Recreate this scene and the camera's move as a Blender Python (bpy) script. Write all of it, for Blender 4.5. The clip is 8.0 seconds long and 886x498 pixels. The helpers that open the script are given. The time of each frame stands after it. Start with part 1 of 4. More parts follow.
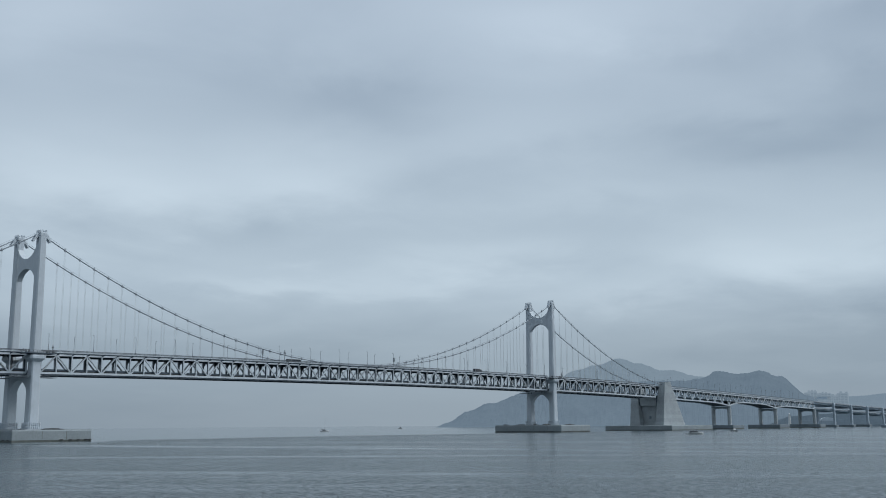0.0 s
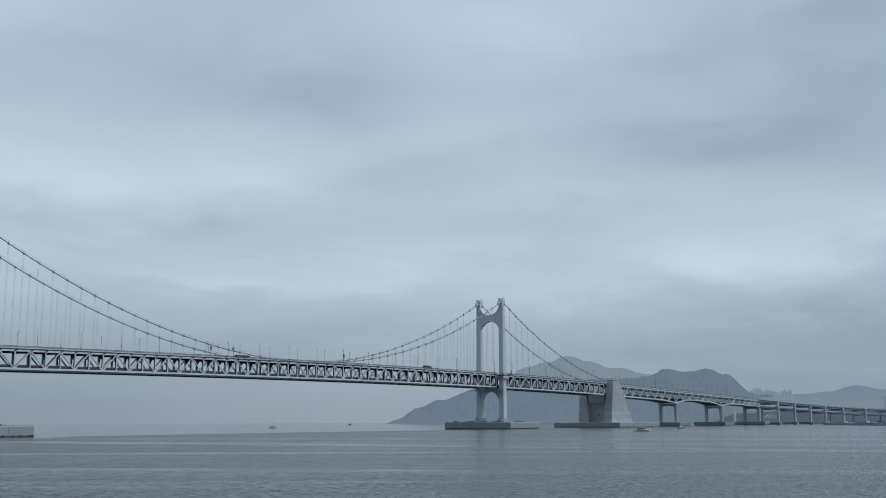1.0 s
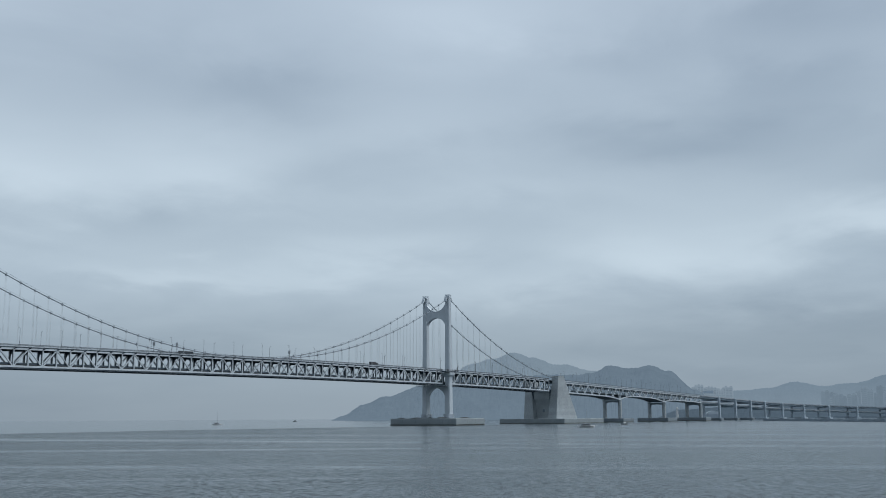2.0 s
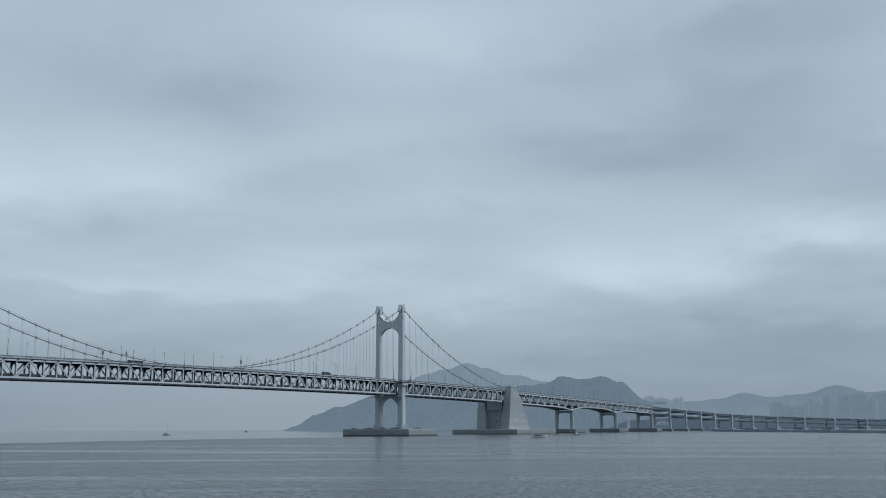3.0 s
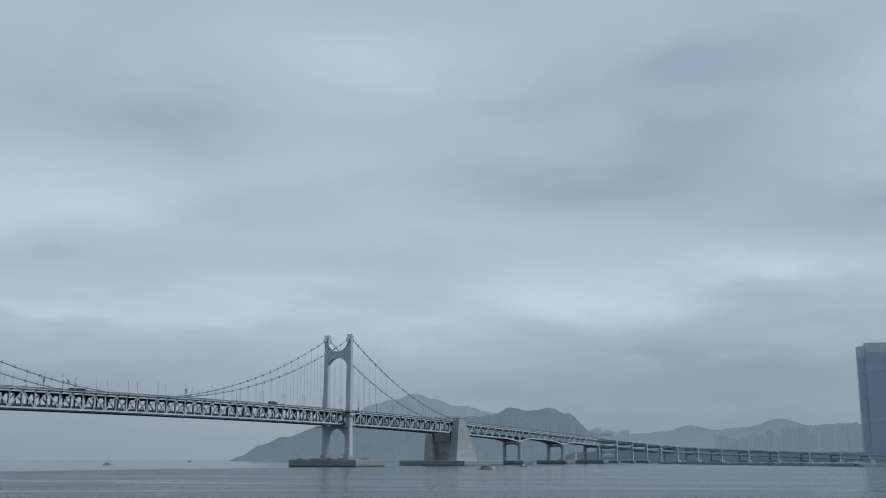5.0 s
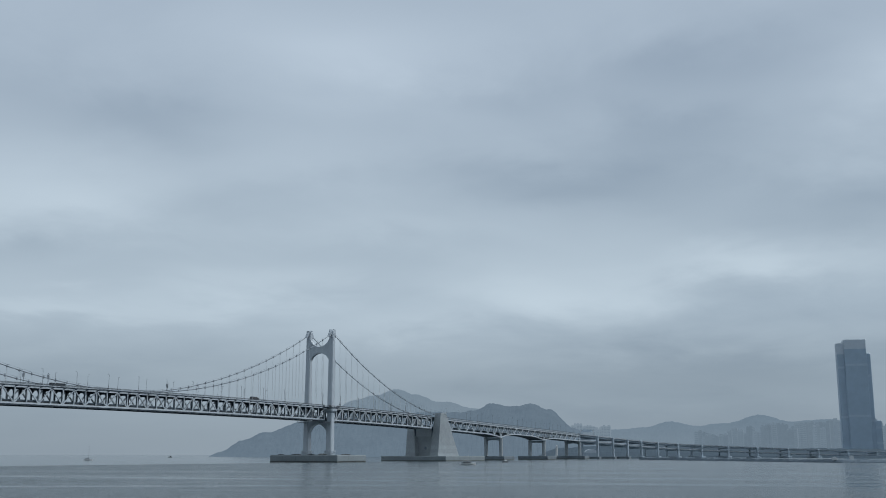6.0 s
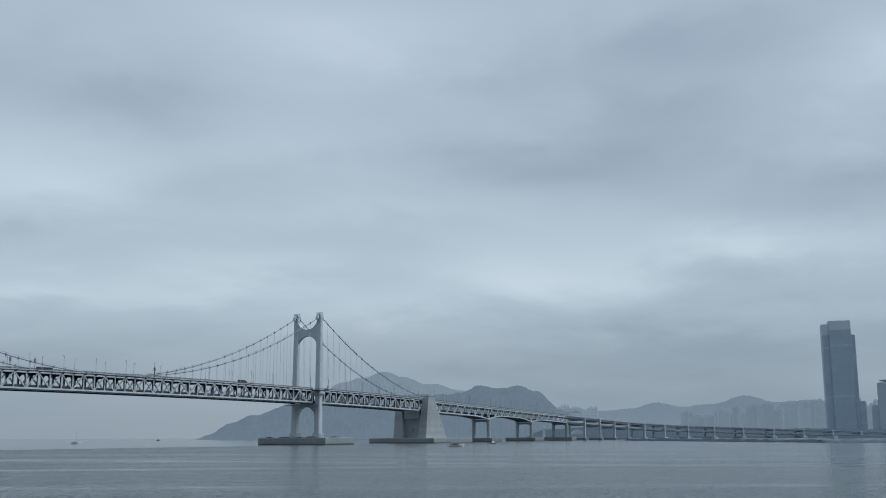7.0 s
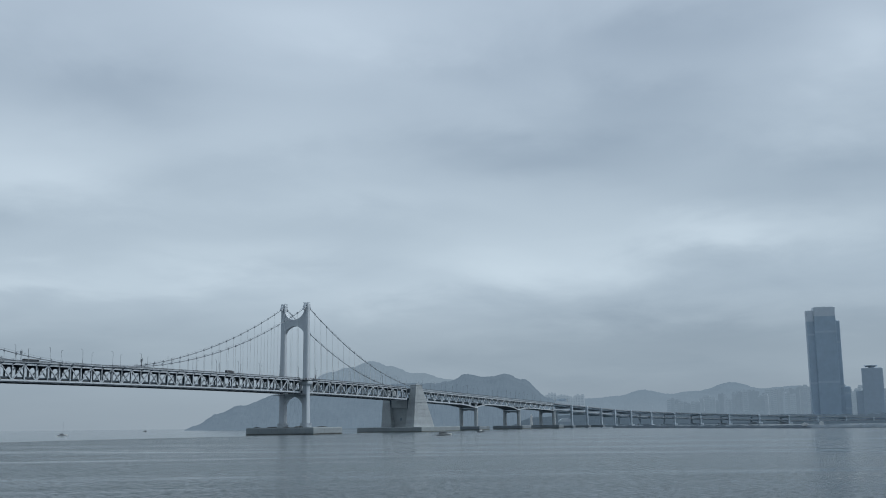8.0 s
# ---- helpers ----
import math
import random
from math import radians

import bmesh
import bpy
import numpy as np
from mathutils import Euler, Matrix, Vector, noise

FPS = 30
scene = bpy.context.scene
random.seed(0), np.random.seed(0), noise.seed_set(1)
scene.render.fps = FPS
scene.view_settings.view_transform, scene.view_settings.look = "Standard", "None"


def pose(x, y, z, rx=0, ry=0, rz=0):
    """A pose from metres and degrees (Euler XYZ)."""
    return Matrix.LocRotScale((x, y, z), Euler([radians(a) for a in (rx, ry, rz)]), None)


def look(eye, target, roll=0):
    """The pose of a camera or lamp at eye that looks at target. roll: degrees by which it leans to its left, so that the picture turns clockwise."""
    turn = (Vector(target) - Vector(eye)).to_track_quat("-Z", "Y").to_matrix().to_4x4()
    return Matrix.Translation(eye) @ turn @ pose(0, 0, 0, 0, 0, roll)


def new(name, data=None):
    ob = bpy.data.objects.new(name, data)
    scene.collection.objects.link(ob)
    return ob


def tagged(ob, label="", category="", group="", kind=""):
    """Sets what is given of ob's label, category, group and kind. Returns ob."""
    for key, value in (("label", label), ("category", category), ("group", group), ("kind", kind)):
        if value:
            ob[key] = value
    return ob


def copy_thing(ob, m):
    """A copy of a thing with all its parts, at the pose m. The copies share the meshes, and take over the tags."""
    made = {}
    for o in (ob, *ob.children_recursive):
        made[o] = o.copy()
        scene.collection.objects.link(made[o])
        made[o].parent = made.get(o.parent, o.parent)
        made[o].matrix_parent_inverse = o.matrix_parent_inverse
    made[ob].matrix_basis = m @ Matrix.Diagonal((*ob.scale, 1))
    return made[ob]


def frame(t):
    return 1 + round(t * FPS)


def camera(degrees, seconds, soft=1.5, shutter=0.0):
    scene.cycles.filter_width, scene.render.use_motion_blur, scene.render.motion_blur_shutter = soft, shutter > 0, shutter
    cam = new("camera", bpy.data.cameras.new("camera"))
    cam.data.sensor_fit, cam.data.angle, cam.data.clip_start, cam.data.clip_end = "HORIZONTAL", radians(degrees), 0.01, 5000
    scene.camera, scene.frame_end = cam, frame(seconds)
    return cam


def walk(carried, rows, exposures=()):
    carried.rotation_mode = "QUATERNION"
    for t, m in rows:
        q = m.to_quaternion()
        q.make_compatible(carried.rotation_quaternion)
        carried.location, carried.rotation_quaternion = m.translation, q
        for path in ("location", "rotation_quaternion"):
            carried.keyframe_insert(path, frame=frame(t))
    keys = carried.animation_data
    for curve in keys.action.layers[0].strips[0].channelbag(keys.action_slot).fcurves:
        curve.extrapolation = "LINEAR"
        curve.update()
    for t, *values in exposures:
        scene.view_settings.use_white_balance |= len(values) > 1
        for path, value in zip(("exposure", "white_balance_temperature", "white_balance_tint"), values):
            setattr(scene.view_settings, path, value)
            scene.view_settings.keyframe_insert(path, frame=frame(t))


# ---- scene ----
# World: x runs along the bridge axis from the first tower, y away from the shore, z up from the sea.

# ---------------------------------------------------------------- camera
cam = camera(45.71, 8.0, soft=1.0)
PATH = [
    (0, pose(-294.62, -573.51, 7.76, 99.467, 0.401, -48.857)),
    (0.5, pose(-294.29, -573.42, 7.75, 99.382, 0.279, -50.101)),
    (1, pose(-294.03, -573.29, 7.73, 99.278, 0.289, -51.555)),
    (1.5, pose(-293.89, -573.13, 7.72, 99.108, 0.350, -53.026)),
    (3, pose(-293.63, -572.61, 7.66, 99.617, 0.339, -57.028)),
    (3.5, pose(-293.57, -572.52, 7.65, 100.172, 0.311, -57.958)),
    (4, pose(-293.56, -572.52, 7.64, 100.700, 0.242, -58.660)),
    (4.5, pose(-293.60, -572.56, 7.64, 101.081, 0.124, -59.278)),
    (6, pose(-294.04, -572.69, 7.67, 101.011, -0.019, -60.845)),
    (6.5, pose(-294.23, -572.67, 7.68, 100.557, -0.046, -61.193)),
    (7, pose(-294.45, -572.60, 7.70, 100.059, 0.267, -61.510)),
    (7.5, pose(-294.67, -572.49, 7.71, 99.668, 0.535, -61.856)),
    (8, pose(-294.92, -572.35, 7.73, 99.454, 0.736, -62.190)),
]
walk(cam, PATH, [(0, 0.0), (1.5, 0.0), (3.5, -0.04), (4.5, -0.07), (6, -0.10), (6.6, -0.05), (7.5, 0.0), (8, 0.0)])

# ---------------------------------------------------------------- sky and sun
world = bpy.data.worlds.new("overcast_sky")
scene.world = world
world.use_nodes = True
WT = world.node_tree
WT.nodes.clear()


def wnode(kind, **props):
    n = WT.nodes.new(kind)
    for key, value in props.items():
        if key == "operation":
            n.operation = value
        elif key == "sky_type":
            n.sky_type = value
    return n


def wm(op, a, b=0.0, c=0.0):
    n = wnode("ShaderNodeMath", operation=op)
    for i, v in enumerate((a, b, c)):
        if isinstance(v, (int, float)):
            n.inputs[i].default_value = v
        else:
            WT.links.new(v, n.inputs[i])
    return n.outputs[0]


def wramp(value, stops):
    n = WT.nodes.new("ShaderNodeValToRGB")
    n.color_ramp.interpolation = "EASE"
    while len(n.color_ramp.elements) < len(stops):
        n.color_ramp.elements.new(0.5)
    for e, (p, c) in zip(n.color_ramp.elements, stops):
        e.position, e.color = p, (*c, 1)
    WT.links.new(value, n.inputs[0])
    return n.outputs[0]


def wnoise(vector, scale, detail, rough=0.5, distort=0.0):
    n = WT.nodes.new("ShaderNodeTexNoise")
    n.inputs["Scale"].default_value = scale
    n.inputs["Detail"].default_value = detail
    n.inputs["Roughness"].default_value = rough
    n.inputs["Distortion"].default_value = distort
    WT.links.new(vector, n.inputs["Vector"])
    return n.outputs["Fac"]


# Clouds: soft banks of stratus, each (bearing, height above the horizon, half width, half height, strength), degrees
CLOUD_BANKS = [
    (40.0, 13.4, 5.5, 1.9, 0.12), (29.5, 12.6, 5.5, 2.6, 0.16), (36.0, 10.2, 5.5, 0.9, -0.04), (50.5, 8.9, 4.5, 1.0, 0.08),
    (41.5, 7.7, 7.0, 0.7, 0.09), (44.0, 17.4, 6.0, 1.5, -0.09), (69.0, 14.2, 7.5, 1.3, -0.11), (73.0, 16.8, 6.5, 1.5, -0.09),
    (57.5, 21.8, 6.5, 1.6, 0.08), (65.5, 8.4, 6.5, 1.3, 0.12), (59.0, 6.9, 4.5, 0.9, 0.06), (77.5, 9.9, 6.5, 1.3, 0.17),
    (77.0, 4.6, 9.0, 1.3, -0.08), (84.5, 18.8, 2.6, 2.0, 0.12), (75.0, 20.5, 7.0, 1.8, -0.09), (84.0, 13.0, 5.5, 1.6, -0.08),
    (59.0, 12.6, 5.0, 1.4, 0.05), (29.0, 20.5, 5.0, 2.0, 0.07), (53.0, 15.5, 5.0, 1.4, 0.04), (64.0, 19.0, 4.0, 1.2, -0.06),
    (83.0, 12.0, 13.0, 9.0, -0.05), (40.0, 12.0, 9.0, 6.0, 0.025), (66.5, 10.4, 7.0, 2.4, 0.055),
]
tc = wnode("ShaderNodeTexCoord")
sep = wnode("ShaderNodeSeparateXYZ")
WT.links.new(tc.outputs["Generated"], sep.inputs[0])
dx, dy, dz = sep.outputs
# the cloud layer is a flat sheet overhead: project the direction on it
den = wm("ADD", wm("MAXIMUM", dz, 0.0), 0.16)
flat = wnode("ShaderNodeCombineXYZ")
WT.links.new(wm("DIVIDE", dx, den), flat.inputs[0])
WT.links.new(wm("DIVIDE", dy, den), flat.inputs[1])
big = wnoise(flat.outputs[0], 0.7, 4.0, 0.5, 0.2)
fine = wnoise(flat.outputs[0], 2.2, 6.0, 0.55, 0.3)
warp = wm("SUBTRACT", wnoise(flat.outputs[0], 1.5, 4.0), 0.5)
az = wm("ADD", wm("MULTIPLY", wm("ARCTAN2", dx, dy), 57.2958), wm("MULTIPLY", warp, 14.0))
el = wm("ADD", wm("MULTIPLY", wm("ARCSINE", dz), 57.2958), wm("MULTIPLY", wm("SUBTRACT", fine, 0.5), 5.0))
total = wm("ADD", wm("MULTIPLY", wm("SUBTRACT", big, 0.5), 0.20), wm("MULTIPLY", wm("SUBTRACT", fine, 0.5), 0.16))
for a0, e0, wa, we, amp in CLOUD_BANKS:
    u = wm("DIVIDE", wm("SUBTRACT", az, a0), wa)
    v = wm("DIVIDE", wm("SUBTRACT", el, e0), we)
    q = wm("ADD", wm("MULTIPLY", u, u), wm("MULTIPLY", v, v))
    total = wm("ADD", total, wm("MULTIPLY", wm("EXPONENT", wm("MULTIPLY", q, -1.0)), amp))
# overcast luminance rises towards the zenith
grade = wramp(wm("MAXIMUM", dz, 0.0), [(0.0, (0.295, 0.362, 0.425)), (0.055, (0.32, 0.397, 0.468)), (0.14, (0.427, 0.523, 0.612)),
                                       (0.40, (0.412, 0.503, 0.608)), (1.0, (0.54, 0.62, 0.70))])
soft_air = wramp(dz, [(0.0, (0.0, 0.0, 0.0)), (0.09, (0.75, 0.75, 0.75)), (0.16, (1.0, 1.0, 1.0))])
bank = wm("MULTIPLY", wm("MULTIPLY", total, 1.7), soft_air)
# the air over the open sea is a little darker
gap = wm("DIVIDE", wm("SUBTRACT", az, 24.0), 16.0)
low = wm("DIVIDE", el, 5.0)
open_sea = wm("EXPONENT", wm("MULTIPLY", wm("ADD", wm("MULTIPLY", gap, gap), wm("MULTIPLY", low, low)), -1.0))
bank = wm("MULTIPLY_ADD", open_sea, -0.16, bank)
# and so is the smoky air over the city
gap = wm("DIVIDE", wm("SUBTRACT", az, 73.0), 11.0)
low = wm("DIVIDE", wm("SUBTRACT", el, 1.0), 3.2)
city_air = wm("EXPONENT", wm("MULTIPLY", wm("ADD", wm("MULTIPLY", gap, gap), wm("MULTIPLY", low, low)), -1.0))
bank = wm("MULTIPLY_ADD", city_air, -0.13, bank)
# thick cloud is bluer, thin bright cloud whiter
tint = WT.nodes.new("ShaderNodeVectorMath")
tint.operation = "MULTIPLY"
hue = wnode("ShaderNodeCombineXYZ")
for k, gain in enumerate((1.12, 1.0, 0.86)):
    WT.links.new(wm("MULTIPLY_ADD", bank, gain, 1.0), hue.inputs[k])
WT.links.new(grade, tint.inputs[0])
WT.links.new(hue.outputs[0], tint.inputs[1])
SUN_DIR = Vector((0.50, -0.48, 0.74)).normalized()
sky = wnode("ShaderNodeTexSky", sky_type="NISHITA")
sky.sun_disc = False
sky.sun_elevation = math.asin(SUN_DIR.z)
sky.sun_rotation = math.atan2(SUN_DIR.x, SUN_DIR.y)
bg_clear = wnode("ShaderNodeBackground")
bg_clear.inputs["Strength"].default_value = 0.002
WT.links.new(sky.outputs[0], bg_clear.inputs["Color"])
bg_cloud = wnode("ShaderNodeBackground")
WT.links.new(tint.outputs[0], bg_cloud.inputs["Color"])
bg_cloud.inputs["Strength"].default_value = 1.0
both = wnode("ShaderNodeAddShader")
WT.links.new(bg_clear.outputs[0], both.inputs[0])
WT.links.new(bg_cloud.outputs[0], both.inputs[1])
wout = wnode("ShaderNodeOutputWorld")
WT.links.new(both.outputs[0], wout.inputs["Surface"])

sun = new("sun", bpy.data.lights.new("sun", "SUN"))
sun.data.energy, sun.data.angle, sun.data.color = 2.4, radians(45), (0.955, 0.985, 1.0)
sun.matrix_world = look(SUN_DIR * 900, (0, 0, 0))

# ---------------------------------------------------------------- materials


def material(name, base, rough=0.6, metal=0.0, vary=0.25, scale=0.4, streak=0.0, bump=0.0, bump_scale=3.0, per_piece=0.0, dark=None):
    """A painted, stained or weathered surface: broad blotches, fine grain, and streaks that run down."""
    m = bpy.data.materials.new(name)
    m.use_nodes = True
    t = m.node_tree
    bsdf = t.nodes["Principled BSDF"]
    bsdf.inputs["Roughness"].default_value = rough
    bsdf.inputs["Metallic"].default_value = metal
    geo = t.nodes.new("ShaderNodeNewGeometry")
    a = t.nodes.new("ShaderNodeTexNoise")
    a.inputs["Scale"].default_value, a.inputs["Detail"].default_value = scale * 0.25, 4.0
    t.links.new(geo.outputs["Position"], a.inputs["Vector"])
    mp = t.nodes.new("ShaderNodeMapping")
    mp.inputs["Scale"].default_value = (1.0, 1.0, 1.0 - 0.8 * streak)
    t.links.new(geo.outputs["Position"], mp.inputs["Vector"])
    b = t.nodes.new("ShaderNodeTexNoise")
    b.inputs["Scale"].default_value, b.inputs["Detail"].default_value = scale * 2.5, 5.0
    t.links.new(mp.outputs[0], b.inputs["Vector"])
    mean = t.nodes.new("ShaderNodeMath")
    mean.operation = "ADD"
    t.links.new(a.outputs["Fac"], mean.inputs[0])
    t.links.new(b.outputs["Fac"], mean.inputs[1])
    ramp = t.nodes.new("ShaderNodeValToRGB")
    low = dark or tuple(c * (1 - vary) for c in base)
    high = tuple(min(0.9, c * (1 + vary * 0.6)) for c in base)
    ramp.color_ramp.elements[0].position, ramp.color_ramp.elements[0].color = 0.30, (*low, 1)
    ramp.color_ramp.elements[1].position, ramp.color_ramp.elements[1].color = 0.66, (*high, 1)
    half = t.nodes.new("ShaderNodeMath")
    half.operation = "MULTIPLY"
    half.inputs[1].default_value = 0.5
    t.links.new(mean.outputs[0], half.inputs[0])
    t.links.new(half.outputs[0], ramp.inputs[0])
    colour = ramp.outputs[0]
    if per_piece:
        info = t.nodes.new("ShaderNodeObjectInfo")
        hsv = t.nodes.new("ShaderNodeHueSaturation")
        val = t.nodes.new("ShaderNodeMapRange")
        val.inputs["To Min"].default_value, val.inputs["To Max"].default_value = 1 - per_piece, 1 + per_piece
        t.links.new(info.outputs["Random"], val.inputs["Value"])
        t.links.new(val.outputs[0], hsv.inputs["Value"])
        t.links.new(colour, hsv.inputs["Color"])
        colour = hsv.outputs[0]
    t.links.new(colour, bsdf.inputs["Base Color"])
    if bump:
        c = t.nodes.new("ShaderNodeTexNoise")
        c.inputs["Scale"].default_value, c.inputs["Detail"].default_value = bump_scale, 5.0
        t.links.new(geo.outputs["Position"], c.inputs["Vector"])
        bn = t.nodes.new("ShaderNodeBump")
        bn.inputs["Strength"].default_value, bn.inputs["Distance"].default_value = bump, 0.3
        t.links.new(c.outputs["Fac"], bn.inputs["Height"])
        t.links.new(bn.outputs[0], bsdf.inputs["Normal"])
    return m


TOWER_PAINT = material("tower_paint", (0.42, 0.47, 0.515), 0.55, vary=0.10, scale=0.5, streak=0.9)
STEEL_PAINT = material("truss_paint", (0.42, 0.47, 0.51), 0.5, vary=0.22, scale=0.9, per_piece=0.08)
# dark steel; the shade inside the truss and under decks is in this colour
STEEL_DARK = material("shade_dark_steel", (0.034, 0.054, 0.074), 0.6, vary=0.25, scale=0.6)
CABLE_PAINT = material("cable_wrap", (0.165, 0.198, 0.233), 0.55, vary=0.15, scale=1.0)
HANGER_WIRE = material("hanger_wire", (0.42, 0.46, 0.48), 0.5, vary=0.1, scale=1.0)
CONCRETE = material("weathered_concrete", (0.225, 0.26, 0.277), 0.85, vary=0.2, scale=0.4, streak=0.3, bump=0.4)
CONCRETE_PALE = material("pale_concrete", (0.315, 0.35, 0.37), 0.85, vary=0.22, scale=0.5, streak=0.7, bump=0.4, per_piece=0.06)
CONCRETE_GREY = material("pier_concrete", (0.27, 0.315, 0.35), 0.85, vary=0.22, scale=0.5, streak=0.7, bump=0.3)
WET_STONE = material("wet_algae_concrete", (0.09, 0.10, 0.09), 0.5, vary=0.4, scale=1.2, bump=0.5)
ASPHALT = material("asphalt", (0.055, 0.056, 0.058), 0.9, vary=0.2, scale=0.8)
RUBBER = material("black_rubber", (0.025, 0.025, 0.027), 0.8, vary=0.2, scale=2.0)
RUBBLE_PALE = material("breakwater_rubble", (0.13, 0.17, 0.205), 0.95, vary=0.35, scale=1.2, bump=0.6)
RUBBLE = material("dark_rubble", (0.055, 0.064, 0.07), 0.95, vary=0.4, scale=1.5, bump=0.8)
GALV = material("galvanised_steel", (0.36, 0.39, 0.41), 0.45, metal=0.3, vary=0.12, scale=2.0)
HULL_WHITE = material("white_gelcoat", (0.62, 0.64, 0.65), 0.3, vary=0.1, scale=1.5)
HULL_DARK = material("dark_hull_paint", (0.07, 0.08, 0.09), 0.4, vary=0.2, scale=1.5)
GLASS_DARK = material("tinted_glass", (0.03, 0.04, 0.05), 0.08, vary=0.1, scale=1.0)
TRUCK_DARK = material("dark_tarpaulin", (0.05, 0.055, 0.065), 0.7, vary=0.2, scale=1.5)
TRUCK_GREY = material("grey_coachwork", (0.10, 0.115, 0.13), 0.4, vary=0.15, scale=1.5)
# tower glass and bands: base colours lifted to hold the distance haze
CURTAIN = material("blue_curtain_wall", (0.325, 0.415, 0.50), 0.5, vary=0.12, scale=0.03)
CURTAIN_BAND = material("service_floor_panels", (0.40, 0.485, 0.56), 0.5, vary=0.1, scale=0.05)
# viaduct and far spans: distance haze is mixed into these paler, bluer colours
VIA_CONCRETE = material("hazed_concrete", (0.36, 0.43, 0.49), 0.9, vary=0.15, scale=0.3, streak=0.6)
VIA_STEEL = material("hazed_viaduct_girder", (0.46, 0.54, 0.61), 0.8, vary=0.15, scale=0.3)
VIA_ROAD = material("hazed_viaduct_grey", (0.27, 0.31, 0.35), 0.9, vary=0.15, scale=0.3)
SPAN_FLOOR = material("hazed_span_floor", (0.20, 0.245, 0.285), 0.7, vary=0.2, scale=0.5)
CAP_DARK = material("stained_pile_cap", (0.17, 0.205, 0.23), 0.85, vary=0.3, scale=0.6, streak=0.5, bump=0.3)
FOAM = material("sea_foam", (0.7, 0.73, 0.75), 0.8, vary=0.15, scale=1.5)
RAIL_DARK = material("railing_paint", (0.075, 0.092, 0.108), 0.5, metal=0.0, vary=0.12, scale=2.0)
# cladding grey, lifted likewise with haze in the colour
TOWER_GREY = material("grey_tower_cladding", (0.37, 0.445, 0.515), 0.6, vary=0.1, scale=0.05)
CURTAIN_PALE = material("pale_crown_panels", (0.47, 0.53, 0.585), 0.6, vary=0.08, scale=0.05)


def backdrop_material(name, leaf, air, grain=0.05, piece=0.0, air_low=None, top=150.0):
    """Far distance: the surface, with haze painted in as emission for the light that the misty air between sends back,
    denser near the sea.
    """
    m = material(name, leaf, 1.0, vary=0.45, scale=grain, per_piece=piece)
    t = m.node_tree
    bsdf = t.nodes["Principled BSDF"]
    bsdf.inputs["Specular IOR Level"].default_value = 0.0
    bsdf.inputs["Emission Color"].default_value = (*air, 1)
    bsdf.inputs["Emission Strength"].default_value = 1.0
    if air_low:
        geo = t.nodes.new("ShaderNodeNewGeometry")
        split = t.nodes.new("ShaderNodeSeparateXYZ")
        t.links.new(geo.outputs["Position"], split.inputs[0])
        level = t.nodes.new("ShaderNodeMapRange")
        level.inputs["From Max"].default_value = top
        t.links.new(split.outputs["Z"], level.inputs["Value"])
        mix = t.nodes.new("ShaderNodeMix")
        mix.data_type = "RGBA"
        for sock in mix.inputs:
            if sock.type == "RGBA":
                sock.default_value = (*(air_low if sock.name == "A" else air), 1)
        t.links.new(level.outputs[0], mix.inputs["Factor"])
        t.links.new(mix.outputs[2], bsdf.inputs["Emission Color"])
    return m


# hills: painted haze, given off by the slopes themselves
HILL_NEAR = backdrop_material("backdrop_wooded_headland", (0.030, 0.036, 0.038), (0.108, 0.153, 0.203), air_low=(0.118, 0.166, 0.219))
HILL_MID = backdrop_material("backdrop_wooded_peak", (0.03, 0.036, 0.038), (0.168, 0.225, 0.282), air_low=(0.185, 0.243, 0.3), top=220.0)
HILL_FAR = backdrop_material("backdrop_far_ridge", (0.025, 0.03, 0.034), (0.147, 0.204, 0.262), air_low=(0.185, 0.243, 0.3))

# shore and city: haze painted on as glow, no lit windows
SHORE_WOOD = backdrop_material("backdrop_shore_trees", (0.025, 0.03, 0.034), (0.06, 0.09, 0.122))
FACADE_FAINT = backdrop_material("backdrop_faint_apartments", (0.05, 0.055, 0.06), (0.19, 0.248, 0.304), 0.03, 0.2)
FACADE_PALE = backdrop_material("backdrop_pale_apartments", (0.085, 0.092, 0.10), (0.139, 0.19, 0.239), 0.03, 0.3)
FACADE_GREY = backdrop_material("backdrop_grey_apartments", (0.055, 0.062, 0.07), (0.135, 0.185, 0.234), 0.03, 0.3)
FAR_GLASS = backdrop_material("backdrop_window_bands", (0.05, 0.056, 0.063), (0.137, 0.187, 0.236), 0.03)


